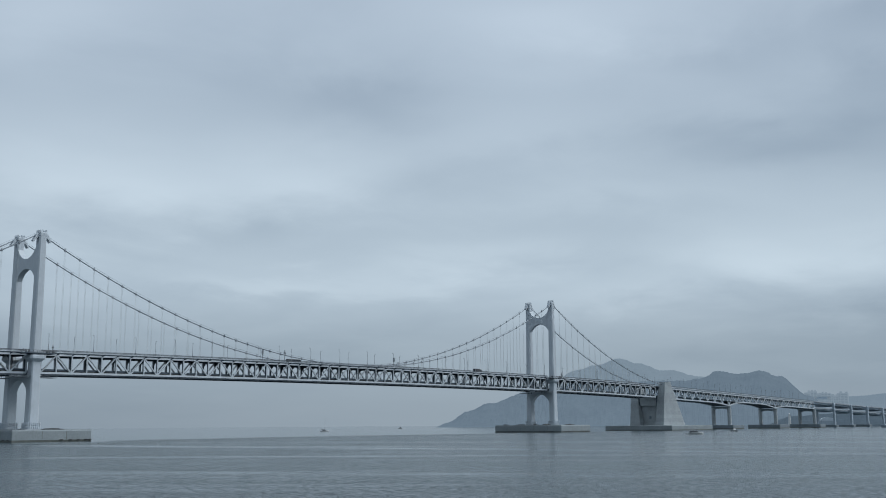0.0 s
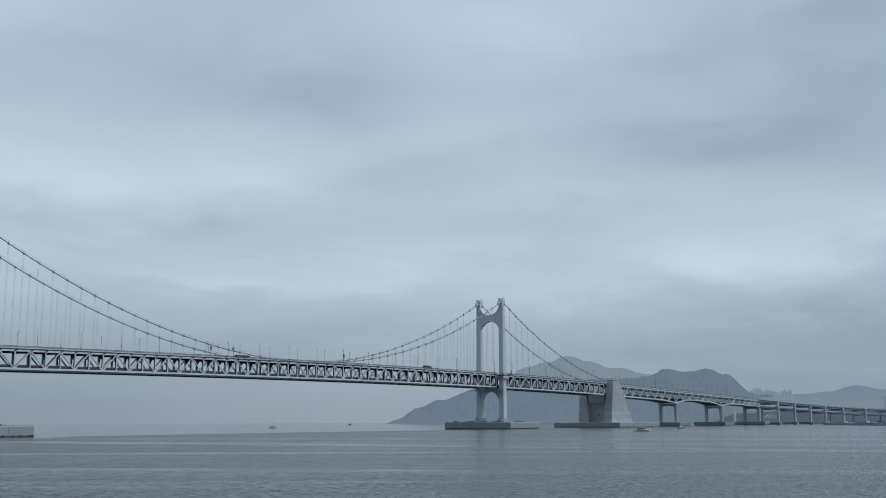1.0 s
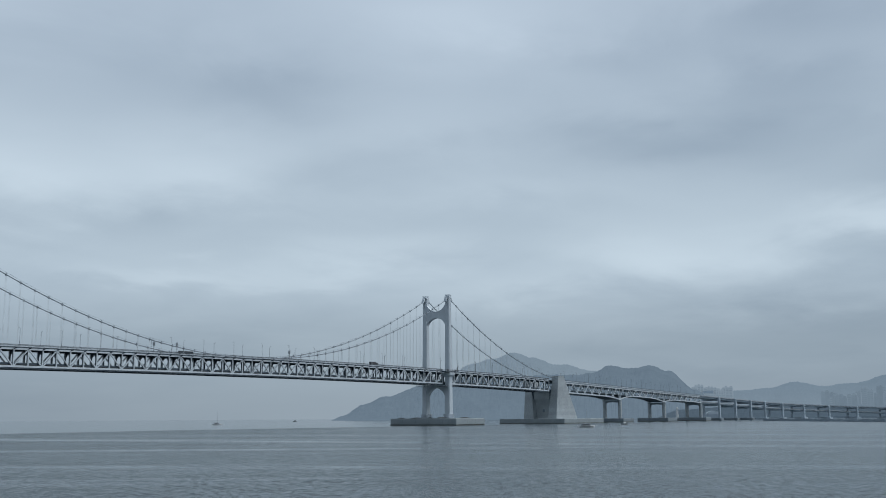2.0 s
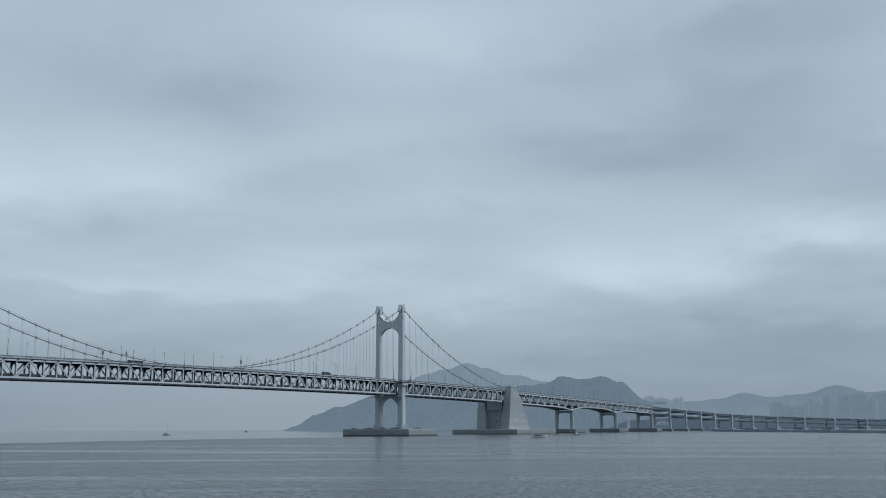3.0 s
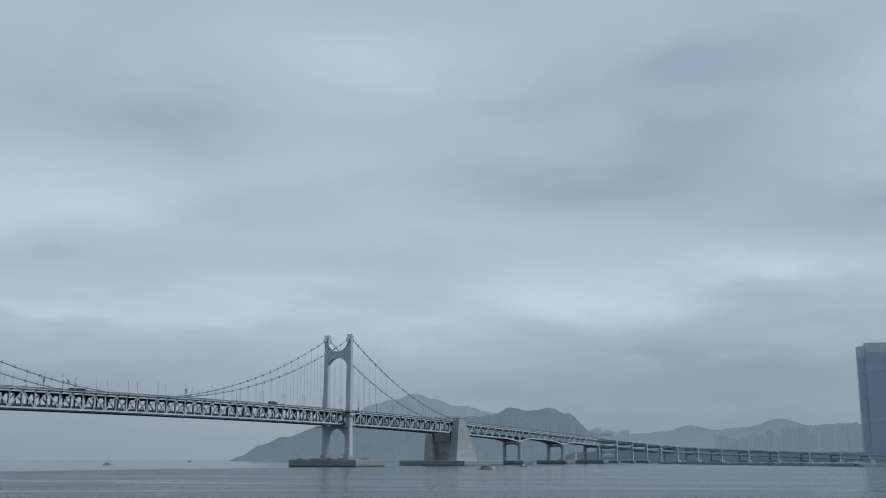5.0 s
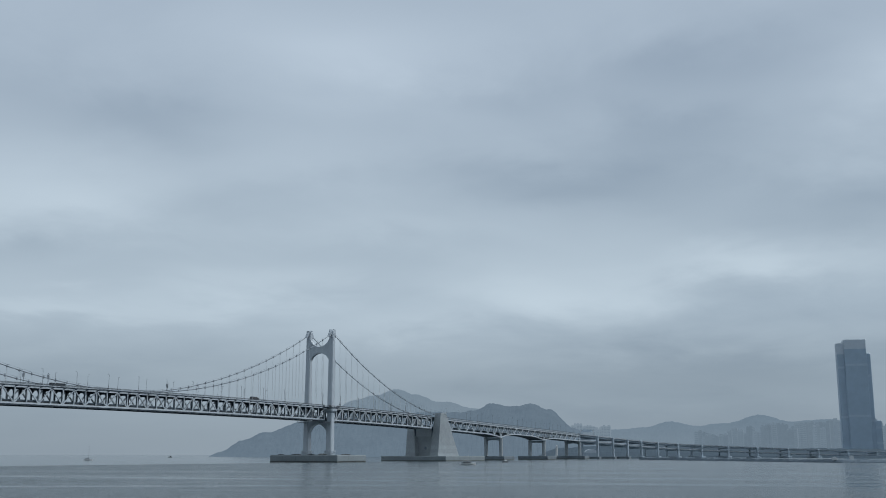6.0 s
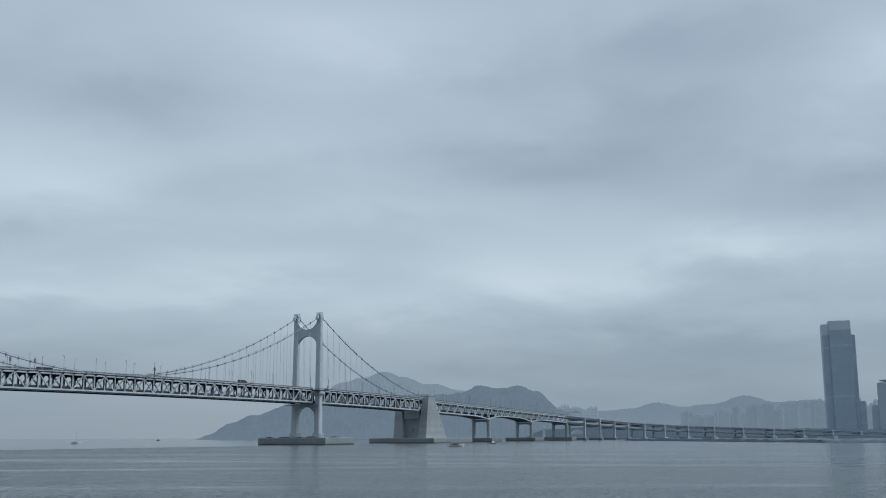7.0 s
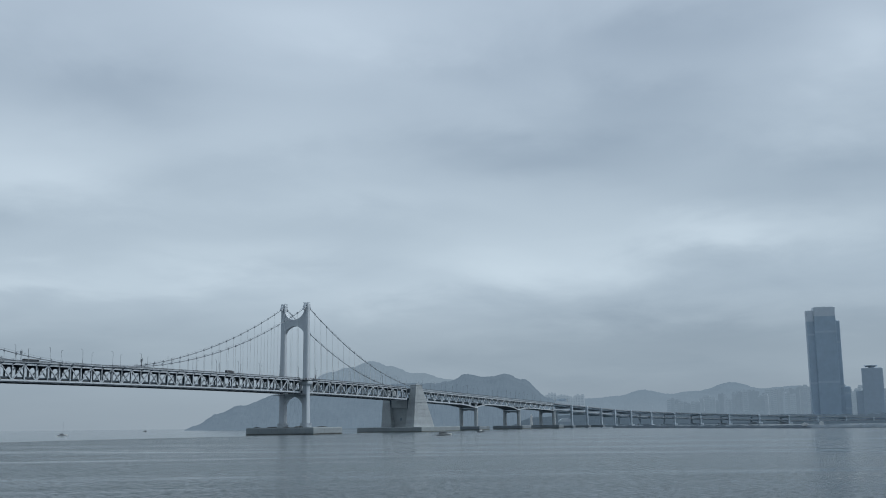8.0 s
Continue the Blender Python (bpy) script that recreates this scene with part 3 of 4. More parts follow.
def truss_run(posts, first_up):
    """Both side trusses, floors and cross frames over a row of posts."""
    for sy in (-1, 1):
        y = sy * TRUSS_Y
        for off, w, h, name in ((TOP_OFF, 0.85, 1.0, "top_chord"), (BOT_OFF, 0.9, 1.15, "bottom_chord")):
            b = bmesh.new()
            bar_run(b, [(p, y, rail_z(p) - off) for p in posts], w, h)
            part(name, b, STEEL_PAINT, bridge)
        for i, p in enumerate(posts):
            z = rail_z(p)
            b = bmesh.new()
            beam(b, (p, y, z - BOT_OFF), (p, y, z - TOP_OFF), 0.7, 0.7)
            part("post", b, STEEL_PAINT, bridge)
            if i + 1 < len(posts):
                q = posts[i + 1]
                zq = rail_z(q)
                up = ((i % 2 == 0) == first_up) != (sy > 0)
                b = bmesh.new()
                beam(b, (p, y, z - (BOT_OFF if up else TOP_OFF)), (q, y, zq - (TOP_OFF if up else BOT_OFF)), 0.66, 0.72, (0, 1, 0))
                part("diagonal", b, STEEL_PAINT, bridge)
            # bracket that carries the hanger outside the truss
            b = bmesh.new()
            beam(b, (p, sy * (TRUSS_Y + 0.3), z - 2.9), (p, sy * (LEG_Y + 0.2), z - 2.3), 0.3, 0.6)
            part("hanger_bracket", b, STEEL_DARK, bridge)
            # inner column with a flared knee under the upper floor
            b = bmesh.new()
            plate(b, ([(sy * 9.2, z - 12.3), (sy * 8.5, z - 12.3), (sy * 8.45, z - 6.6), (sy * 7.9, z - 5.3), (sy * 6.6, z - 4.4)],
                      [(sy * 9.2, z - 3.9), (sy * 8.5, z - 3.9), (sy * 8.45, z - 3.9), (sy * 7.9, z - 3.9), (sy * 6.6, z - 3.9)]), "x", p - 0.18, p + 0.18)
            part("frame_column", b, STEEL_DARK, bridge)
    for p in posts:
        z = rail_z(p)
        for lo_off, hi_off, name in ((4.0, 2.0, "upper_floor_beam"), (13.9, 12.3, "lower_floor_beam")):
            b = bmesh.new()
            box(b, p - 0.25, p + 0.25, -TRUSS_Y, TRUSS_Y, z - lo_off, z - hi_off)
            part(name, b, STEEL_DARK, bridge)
    a, e = posts[0], posts[-1]
    for off, thick, half, name in ((1.5, 0.5, 9.5, "upper_deck"), (12.0, 0.45, 9.0, "lower_deck")):
        b = bmesh.new()
        xs = [a + (e - a) * k / 24 for k in range(25)]
        bridge_rings(b, [ring(b, [(x, -half, rail_z(x) - off - thick), (x, half, rail_z(x) - off - thick), (x, half, rail_z(x) - off), (x, -half, rail_z(x) - off)]) for x in xs])
        part(name, b, ASPHALT, bridge)
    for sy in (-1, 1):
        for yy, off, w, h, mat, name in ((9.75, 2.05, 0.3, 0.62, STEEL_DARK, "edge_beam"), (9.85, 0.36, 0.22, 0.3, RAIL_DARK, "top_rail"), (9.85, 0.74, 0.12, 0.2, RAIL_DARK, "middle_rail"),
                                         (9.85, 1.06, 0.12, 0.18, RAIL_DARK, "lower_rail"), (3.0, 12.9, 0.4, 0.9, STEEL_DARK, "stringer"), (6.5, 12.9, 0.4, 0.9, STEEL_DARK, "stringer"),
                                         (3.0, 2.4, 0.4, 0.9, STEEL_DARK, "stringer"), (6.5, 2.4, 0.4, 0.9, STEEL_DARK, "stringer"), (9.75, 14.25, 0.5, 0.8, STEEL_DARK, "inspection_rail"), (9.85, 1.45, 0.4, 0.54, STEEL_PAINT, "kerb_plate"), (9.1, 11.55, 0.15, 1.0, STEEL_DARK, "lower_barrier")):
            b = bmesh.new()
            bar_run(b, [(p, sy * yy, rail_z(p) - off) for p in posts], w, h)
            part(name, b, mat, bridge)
        b = bmesh.new()
        for p, q in zip(posts, posts[1:]):
            for k in range(4):
                x = p + (q - p) * k / 4
                box(b, x - 0.07, x + 0.07, sy * 9.85 - 0.07, sy * 9.85 + 0.07, rail_z(x) - 1.5, rail_z(x) - 0.25)
        tagged(part("railing_post", b, RAIL_DARK, bridge), kind="stuff")


truss_run(main_posts, True)
truss_run(side_posts, False)
truss_run(left_posts, True)

# main cables, clamps and hangers
for sy in (-1, 1):
    for lo_x, hi_x, n in ((-196, -3.6, 30), (3.6, 496.4, 80), (503.6, 706, 30)):
        b = bmesh.new()
        tube(b, [(lo_x + (hi_x - lo_x) * k / n, sy * LEG_Y, cable_z(lo_x + (hi_x - lo_x) * k / n)) for k in range(n + 1)], 0.32, 8)
        part("main_cable", b, CABLE_PAINT, bridge, smooth=True)
        b = bmesh.new()
        tube(b, [(lo_x + (hi_x - lo_x) * k / n, sy * LEG_Y, cable_z(lo_x + (hi_x - lo_x) * k / n) + 1.25) for k in range(n + 1)], 0.05, 4)
        part("guide_rope", b, CABLE_PAINT, bridge)
clamp_bm = bmesh.new()
tube(clamp_bm, [(-0.55, 0, 0), (0.55, 0, 0)], 0.42, 8)
box(clamp_bm, -0.15, 0.15, -0.3, 0.3, 0.35, 1.0)
box(clamp_bm, -0.3, 0.3, -0.25, 0.25, -0.9, -0.35)
CLAMP = mesh_of("cable_clamp", clamp_bm, CABLE_PAINT)
for posts in (main_posts, side_posts, left_posts):
    for x in posts:
        if min(abs(x), abs(x - 500)) < 6:
            continue
        top, bot = cable_z(x), rail_z(x) - 2.0
        if top - bot < 0.4:
            continue
        for sy in (-1, 1):
            piece("cable_clamp", CLAMP, bridge, pose(x, sy * LEG_Y, top))
            if top - bot > 2.0:
                b = bmesh.new()
                for s in (-0.28, 0.28):
                    tube(b, [(x + s, sy * LEG_Y, bot), (x + s, sy * LEG_Y, top)], 0.055, 5)
                part("hanger", b, HANGER_WIRE, bridge)

# ---------------------------------------------------------------- tower foundations


def tower_foundation(x0, humps, fenders, end_fenders=()):
    t = thing("bridge_pier", "wide concrete pier block with a dark wet waterline", "pier", (x0, 0, 0), "tower piers")
    b = bmesh.new()
    box(b, -23, 23, -37, 37, 0.9, 6.0, 0.35)
    part("pier_block", b, CONCRETE, t)
    b = bmesh.new()
    box(b, -22.9, 22.9, -36.9, 36.9, -3.0, 0.9)
    part("wet_waterline", b, WET_STONE, t, "dark algae-covered waterline band")
    b = bmesh.new()
    for s in (-1, 1):
        box(b, -22.6, 22.6, s * 36.4 - 0.15, s * 36.4 + 0.15, 5.95, 6.35)
        box(b, s * 22.4 - 0.15, s * 22.4 + 0.15, -36.2, 36.2, 5.95, 6.35)
    part("edge_kerb", b, CONCRETE_PALE, t)
    b = bmesh.new()
    box(b, -7.5, 7.5, -19.5, 19.5, 5.9, 6.6, 0.3)
    part("leg_footing", b, CONCRETE, t)
    for jx in (-6.0, 8.0):
        b = bmesh.new()
        box(b, jx - 0.1, jx + 0.1, -37.03, -36.8, 1.0, 5.6)
        part("expansion_joint", b, WET_STONE, t)
    for jy in (-22.0, -7.0, 8.0, 23.0):
        b = bmesh.new()
        box(b, -23.03, -22.8, jy - 0.1, jy + 0.1, 1.0, 5.6)
        part("expansion_joint", b, WET_STONE, t)
    rng = random.Random(int(x0) + 3)
    for hx, hy, length, height in humps:
        b = bmesh.new()
        n = 14
        rings = []
        for k in range(n + 1):
            u = k / n
            r = height * (math.sin(math.pi * (0.06 + 0.88 * u)) ** 0.5) * rng.uniform(0.75, 1.15)
            x = hx + (u - 0.5) * length
            rings.append(ring(b, [(x, hy + 2.6 * r * math.cos(a * math.pi / 6) * rng.uniform(0.85, 1.1), 5.98 + r * max(0.0, math.sin(a * math.pi / 6)) * rng.uniform(0.85, 1.1)) for a in range(7)]))
        bridge_rings(b, rings)
        part("rubble_heap", b, RUBBLE, t, "low dark heap of rubble")
    for fx in fenders:
        b = bmesh.new()
        tube(b, [(fx - 0.8, -37.2, 0.9), (fx + 0.8, -37.2, 0.9)], 0.36, 10)
        part("fender", b, RUBBER, t, "black rubber fender")
    for fy in end_fenders:
        b = bmesh.new()
        tube(b, [(-23.2, fy - 0.8, 0.9), (-23.2, fy + 0.8, 0.9)], 0.32, 10)
        part("fender", b, RUBBER, t, "black rubber fender")
    return t


tower_foundation(0.0, [(9.0, -20.0, 14.0, 1.3), (2.0, -2.0, 9.0, 1.2)], (5.0, 10.2, 15.0, 19.6, 22.0), [-33 + 4.7 * k for k in range(15)])
tower_foundation(500.0, [(-14.0, 14.0, 12.0, 1.4), (-8.0, 2.0, 10.0, 1.2), (-10, -12, 9.0, 1.6), (12.0, -22.0, 15.0, 1.3), (-16, 30, 7, 1.2)], [-18 + 4.5 * k for k in range(9)], [-33 + 4.7 * k for k in range(15)])

# ---------------------------------------------------------------- anchorage
anchorage = thing("anchorage", "massive stepped concrete cable anchorage with grooved courses", "anchorage")


def course(b, z0, z1, plan):
    """One cast course with a recessed joint on top; plan(z) gives x0, x1, y0, y1."""
    rr = []
    for z, inset in ((z0, 0.0), (z1 - 0.35, 0.0), (z1 - 0.35, 0.25), (z1, 0.25)):
        x0, x1, y0, y1 = plan(z)
        rr.append(ring(b, [(x0 + inset, y0 + inset, z), (x1 - inset, y0 + inset, z), (x1 - inset, y1 - inset, z), (x0 + inset, y1 - inset, z)]))
    bridge_rings(b, rr)


def near_wing(z):
    f = (49.6 - z) / 44.6
    return 699.0 - 5.5 * f, 711.0 + 29.0 * f, -16.0 + 0.2 * f, -8.8 + 3.2 * f


def far_wing(z):
    f = (49.6 - z) / 44.6
    return 699.0 - 5.5 * f, 711.0 + 29.0 * f, 18.6 - 6.6 * f, 24.6


for plan, outer in ((near_wing, -15.7), (far_wing, 24.3)):
    zs = [5.0 + 44.6 * k / 12 for k in range(13)]
    for z0, z1 in zip(zs, zs[1:]):
        b = bmesh.new()
        course(b, z0, z1, plan)
        part("concrete_course", b, CONCRETE_PALE, anchorage)
    x0, x1, y0, y1 = plan(49.6)
    b = bmesh.new()
    box(b, x0 - 0.4, x1 + 0.4, y0 - 0.4, y1 + 0.4, 49.5, 50.1, 0.25)
    part("coping", b, CONCRETE_PALE, anchorage)
    b = bmesh.new()
    for k in range(9):
        x = 699.4 + k * 1.48
        tube(b, [(x, outer, 50.0), (x, outer, 51.4)], 0.06, 5)
    tube(b, [(699.4, outer, 51.4), (711.3, outer, 51.4)], 0.07, 5)
    part("coping_railing", b, GALV, anchorage)
zs = [5.0 + 28.2 * k / 7 for k in range(8)]
for z0, z1 in zip(zs, zs[1:]):
    b = bmesh.new()
    course(b, z0, z1, lambda z: (701.6, 728.0, -8.0, 18.0))
    part("central_course", b, CONCRETE_PALE, anchorage, "recessed concrete wall under the deck")
b = bmesh.new()
box(b, 699.2, 702.0, -7.6, 17.2, 25.2, 33.6, 0.3)
part("header_beam", b, CONCRETE_PALE, anchorage)
for yc in (-6.2, 16.0):
    b = bmesh.new()
    box(b, 698.0, 699.6, yc - 0.9, yc + 0.9, 24.6, 35.6, 0.15)
    part("bearing_bracket", b, STEEL_DARK, anchorage, "dark steel bearing bracket")
b = bmesh.new()
box(b, 701.2, 701.8, 3.0, 5.4, 12.0, 15.0, 0.08)
part("access_door", b, CAP_DARK, anchorage, "grey access door")
b = bmesh.new()
box(b, 698.6, 728, -7.4, 16.6, 33.3, 35.2, 0.3)
part("bearing_shelf", b, CONCRETE_PALE, anchorage)
b = bmesh.new()
box(b, 690.5, 715.8, -7.9, 10.6, 44.9, 46.2, 0.1)
part("deck_link", b, CONCRETE, anchorage)
b = bmesh.new()
box(b, 668, 756, -39.5, 39.5, 0.8, 5.0, 0.35)
part("base_slab", b, CONCRETE, anchorage)
b = bmesh.new()
box(b, 668.1, 755.9, -39.4, 39.4, -3, 0.8)
part("wet_waterline", b, WET_STONE, anchorage, "dark algae-covered waterline band")

# ---------------------------------------------------------------- haunched truss spans
truss_bridge = thing("truss_bridge", "pale steel truss spans with arched haunches over concrete piers", "bridge")
T_PIERS = (857.0, 984.0, 1107.0)
T_START = 716.0


def truss_depth(x):
    """Depth of the bottom chord under the railing: flat first span, haunches over the first two piers."""
    d = 13.6 if x < 857 else 10.8
    for p, peak, reach in ((857.0, 16.0, 42.0), (984.0, 14.3, 38.0)):
        u = abs(x - p) / reach
        if u < 1:
            d = max(d, d + (peak - d) * (1 - u) ** 1.7)
    return d


stations = []
for a, e, n in ((T_START, 857.0, 16), (857.0, 984.0, 14), (984.0, 1107.0, 14)):
    stations += [a + (e - a) * k / n for k in range(n)]
stations.append(1107.0)
for sy in (-1, 1):
    y = sy * 10.0
    b = bmesh.new()
    bar_run(b, [(p, y, rail_z(p) - 3.4) for p in stations], 0.9, 1.0)
    part("top_chord", b, STEEL_PAINT, truss_bridge)
    b = bmesh.new()
    bar_run(b, [(p, y, rail_z(p) - truss_depth(p)) for p in stations], 0.95, 1.25)
    part("bottom_chord", b, STEEL_PAINT, truss_bridge)
    for i, (p, q) in enumerate(zip(stations, stations[1:])):
        up = i % 2 == 0
        b = bmesh.new()
        beam(b, (p, y, rail_z(p) - (truss_depth(p) if up else 3.4)), (q, y, rail_z(q) - (3.4 if up else truss_depth(q))), 0.7, 0.8, (0, 1, 0))
        part("diagonal", b, STEEL_PAINT, truss_bridge)
    for p in stations[::2]:
        b = bmesh.new()
        beam(b, (p, y, rail_z(p) - truss_depth(p)), (p, y, rail_z(p) - 3.4), 0.5, 0.5)
        part("post", b, STEEL_PAINT, truss_bridge)
    for yy, off, w, h, mat, name in ((10.0, 2.2, 0.3, 0.9, SPAN_FLOOR, "edge_beam"), (10.1, 0.3, 0.2, 0.22, RAIL_DARK, "top_rail"), (10.1, 0.7, 0.1, 0.12, RAIL_DARK, "middle_rail"), (10.1, 1.1, 0.1, 0.12, RAIL_DARK, "lower_rail"), (10.1, 1.5, 0.4, 0.55, STEEL_PAINT, "kerb_plate")):
        b = bmesh.new()
        bar_run(b, [(p, sy * yy, rail_z(p) - off) for p in stations], w, h)
        part(name, b, mat, truss_bridge)
    b = bmesh.new()
    for p, q in zip(stations, stations[1:]):
        for k in range(3):
            x = p + (q - p) * k / 3
            box(b, x - 0.08, x + 0.08, sy * 10.1 - 0.08, sy * 10.1 + 0.08, rail_z(x) - 1.6, rail_z(x) - 0.2)
    tagged(part("railing_post", b, RAIL_DARK, truss_bridge), kind="stuff")
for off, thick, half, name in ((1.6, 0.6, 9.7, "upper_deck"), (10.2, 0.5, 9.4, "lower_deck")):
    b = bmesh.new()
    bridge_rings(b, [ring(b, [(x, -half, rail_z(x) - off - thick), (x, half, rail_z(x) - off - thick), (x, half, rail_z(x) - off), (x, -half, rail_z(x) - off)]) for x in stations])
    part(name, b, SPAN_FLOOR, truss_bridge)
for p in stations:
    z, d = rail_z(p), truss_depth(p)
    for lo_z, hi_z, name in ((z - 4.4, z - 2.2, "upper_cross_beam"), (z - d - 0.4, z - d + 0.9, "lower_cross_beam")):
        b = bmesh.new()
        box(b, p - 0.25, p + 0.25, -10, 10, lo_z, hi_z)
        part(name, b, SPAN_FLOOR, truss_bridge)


# closed bottom bracing over the haunches, its dark colour holding the underside's shade
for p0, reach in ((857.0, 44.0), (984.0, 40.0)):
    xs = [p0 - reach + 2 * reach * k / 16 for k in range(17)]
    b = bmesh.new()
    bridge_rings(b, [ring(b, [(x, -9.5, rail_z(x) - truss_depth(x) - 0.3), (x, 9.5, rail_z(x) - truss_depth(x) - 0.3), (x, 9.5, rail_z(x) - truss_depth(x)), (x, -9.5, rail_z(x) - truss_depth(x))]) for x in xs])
    part("haunch_floor", b, STEEL_DARK, truss_bridge, "closed haunch floor with underside shade in its dark colour")


def twin_pier(x0, top, cap):
    """Two round columns on a pile cap at the waterline."""
    t = thing("viaduct_pier", "twin concrete columns on a dark pile cap at the waterline", "pier", (x0, 0, 0), "viaduct piers")
    for sy in (-1, 1):
        b = bmesh.new()
        tube(b, [(0, sy * 10.0, 4.0), (0, sy * 10.0, top - 1.6), (0, sy * 10.0, top - 1.0), (0, sy * 10.0, top)], [2.3, 2.3, 2.7, 2.7], 16)
        part("column", b, CONCRETE_PALE, t, smooth=False)
    b = bmesh.new()
    plate(b, ([(-9.0, top - 6.2), (-7.4, top - 3.4), (0, top - 2.6), (7.4, top - 3.4), (9.0, top - 6.2)], [(-9.0, top - 0.4), (-7.4, top - 0.4), (0, top - 0.4), (7.4, top - 0.4), (9.0, top - 0.4)]), "x", -1.6, 1.6)
    part("cross_head", b, CONCRETE_GREY, t)
    b = bmesh.new()
    box(b, -cap, cap, -21, 21, 0.9, 4.6, 0.3)
    part("pile_cap", b, CAP_DARK, t)
    b = bmesh.new()
    box(b, -cap + 0.1, cap - 0.1, -20.9, 20.9, -3, 0.9)
    part("wet_waterline", b, WET_STONE, t, "dark algae-covered waterline band")


for p in T_PIERS:
    twin_pier(p, rail_z(p) - truss_depth(p) - 0.55, 14.0 if p < 1100 else 9.0)

# ---------------------------------------------------------------- double-deck viaduct that bends to the shore
viaduct = thing("viaduct", "double-deck grey concrete and steel road viaduct on portal piers", "viaduct")
R_BEND, S_BEND = 500.0, 1348.0


def via(s):
    """Centreline point and heading at chainage s (s equals x up to the bend)."""
    if s <= S_BEND:
        return Vector((s, 0, 0)), 0.0
    a = min((s - S_BEND) / R_BEND, radians(41))
    p = Vector((S_BEND + R_BEND * math.sin(a), -R_BEND * (1 - math.cos(a)), 0))
    rest = s - S_BEND - a * R_BEND
    return p + Vector((math.cos(a), -math.sin(a), 0)) * rest, -a


def via_pt(s, off, z):
    p, h = via(s)
    return Vector((p.x - math.sin(h) * off, p.y + math.cos(h) * off, z))


S_END = 2200.0
ss = [1108 + (S_END - 1108) * k / 90 for k in range(91)]


def low_z(s):
    """Road level of the lower deck, which levels out at the shore."""
    return max(rail_z(s) - 9.2, 5.4)


def strip(name, half0, half1, drop0, drop1, mat, label="", level=rail_z):
    b = bmesh.new()
    bridge_rings(b, [ring(b, [via_pt(s, half0, level(s) - drop1), via_pt(s, half1, level(s) - drop1), via_pt(s, half1, level(s) - drop0), via_pt(s, half0, level(s) - drop0)]) for s in ss])
    return part(name, b, mat, viaduct, label)


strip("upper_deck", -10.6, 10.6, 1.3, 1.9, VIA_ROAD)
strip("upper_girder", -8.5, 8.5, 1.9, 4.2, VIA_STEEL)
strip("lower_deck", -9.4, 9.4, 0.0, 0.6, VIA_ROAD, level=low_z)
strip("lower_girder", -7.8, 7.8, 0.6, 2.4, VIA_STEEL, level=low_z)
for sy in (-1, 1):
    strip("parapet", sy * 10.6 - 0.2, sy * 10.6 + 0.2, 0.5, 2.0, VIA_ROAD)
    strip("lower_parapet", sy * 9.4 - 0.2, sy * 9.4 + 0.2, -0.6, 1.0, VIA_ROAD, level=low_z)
for k in range(1, 17):
    s = 1107 + 64.7 * min(k, 4) + 67.0 * max(0, k - 4)
    p, h = via(s)
    z = rail_z(s)
    t = thing("portal_pier", "two-legged concrete portal pier of the viaduct", "pier", (0, 0, 0), "portal piers")
    t.matrix_basis = pose(p.x, p.y, 0, 0, 0, math.degrees(h))
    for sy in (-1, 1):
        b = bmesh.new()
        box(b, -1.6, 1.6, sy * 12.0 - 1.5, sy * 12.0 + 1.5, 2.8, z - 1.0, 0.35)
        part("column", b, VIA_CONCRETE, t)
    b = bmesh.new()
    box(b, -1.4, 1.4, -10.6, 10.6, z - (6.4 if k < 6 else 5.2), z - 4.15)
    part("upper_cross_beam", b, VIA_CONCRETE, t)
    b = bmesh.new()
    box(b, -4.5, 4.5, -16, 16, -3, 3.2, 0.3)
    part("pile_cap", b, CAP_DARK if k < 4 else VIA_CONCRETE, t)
    if k > 6:
        continue
    b = bmesh.new()
    box(b, -1.4, 1.4, -10.6, 10.6, max(2.0, low_z(s) - (4.4 if k < 5 else 3.4)), low_z(s) - 2.35)
    part("lower_cross_beam", b, VIA_CONCRETE, t)

gantry = thing("sign_gantry", "overhead road sign gantry with a dark plain panel", "sign")
b = bmesh.new()
for sy in (-1, 1):
    tube(b, [(1162, sy * 10.2, rail_z(1162) - 1.5), (1162, sy * 10.2, rail_z(1162) + 6.6)], 0.3, 8)
beam(b, (1162, -10.2, rail_z(1162) + 6.3), (1162, 10.2, rail_z(1162) + 6.3), 0.5, 0.7)
part("frame", b, GALV, gantry)
b = bmesh.new()
box(b, 1161.3, 1161.7, -8.0, 7.0, rail_z(1162) + 4.3, rail_z(1162) + 7.4, 0.1)
part("sign_panel", b, CURTAIN_BAND, gantry)

# ---------------------------------------------------------------- hills
EYE = Vector((-294, -573, 0))


def polar(bearing, dist):
    a = radians(bearing)
    return Vector((EYE.x + dist * math.sin(a), EYE.y + dist * math.cos(a), 0))


def crest(be, line):
    """Smooth height along a crest given at a few bearings."""
    for (a, ha), (c, hc) in zip(line, line[1:]):
        if a <= be <= c:
            u = (be - a) / (c - a)
            return ha + (hc - ha) * u * u * (3 - 2 * u)
    return 0.0


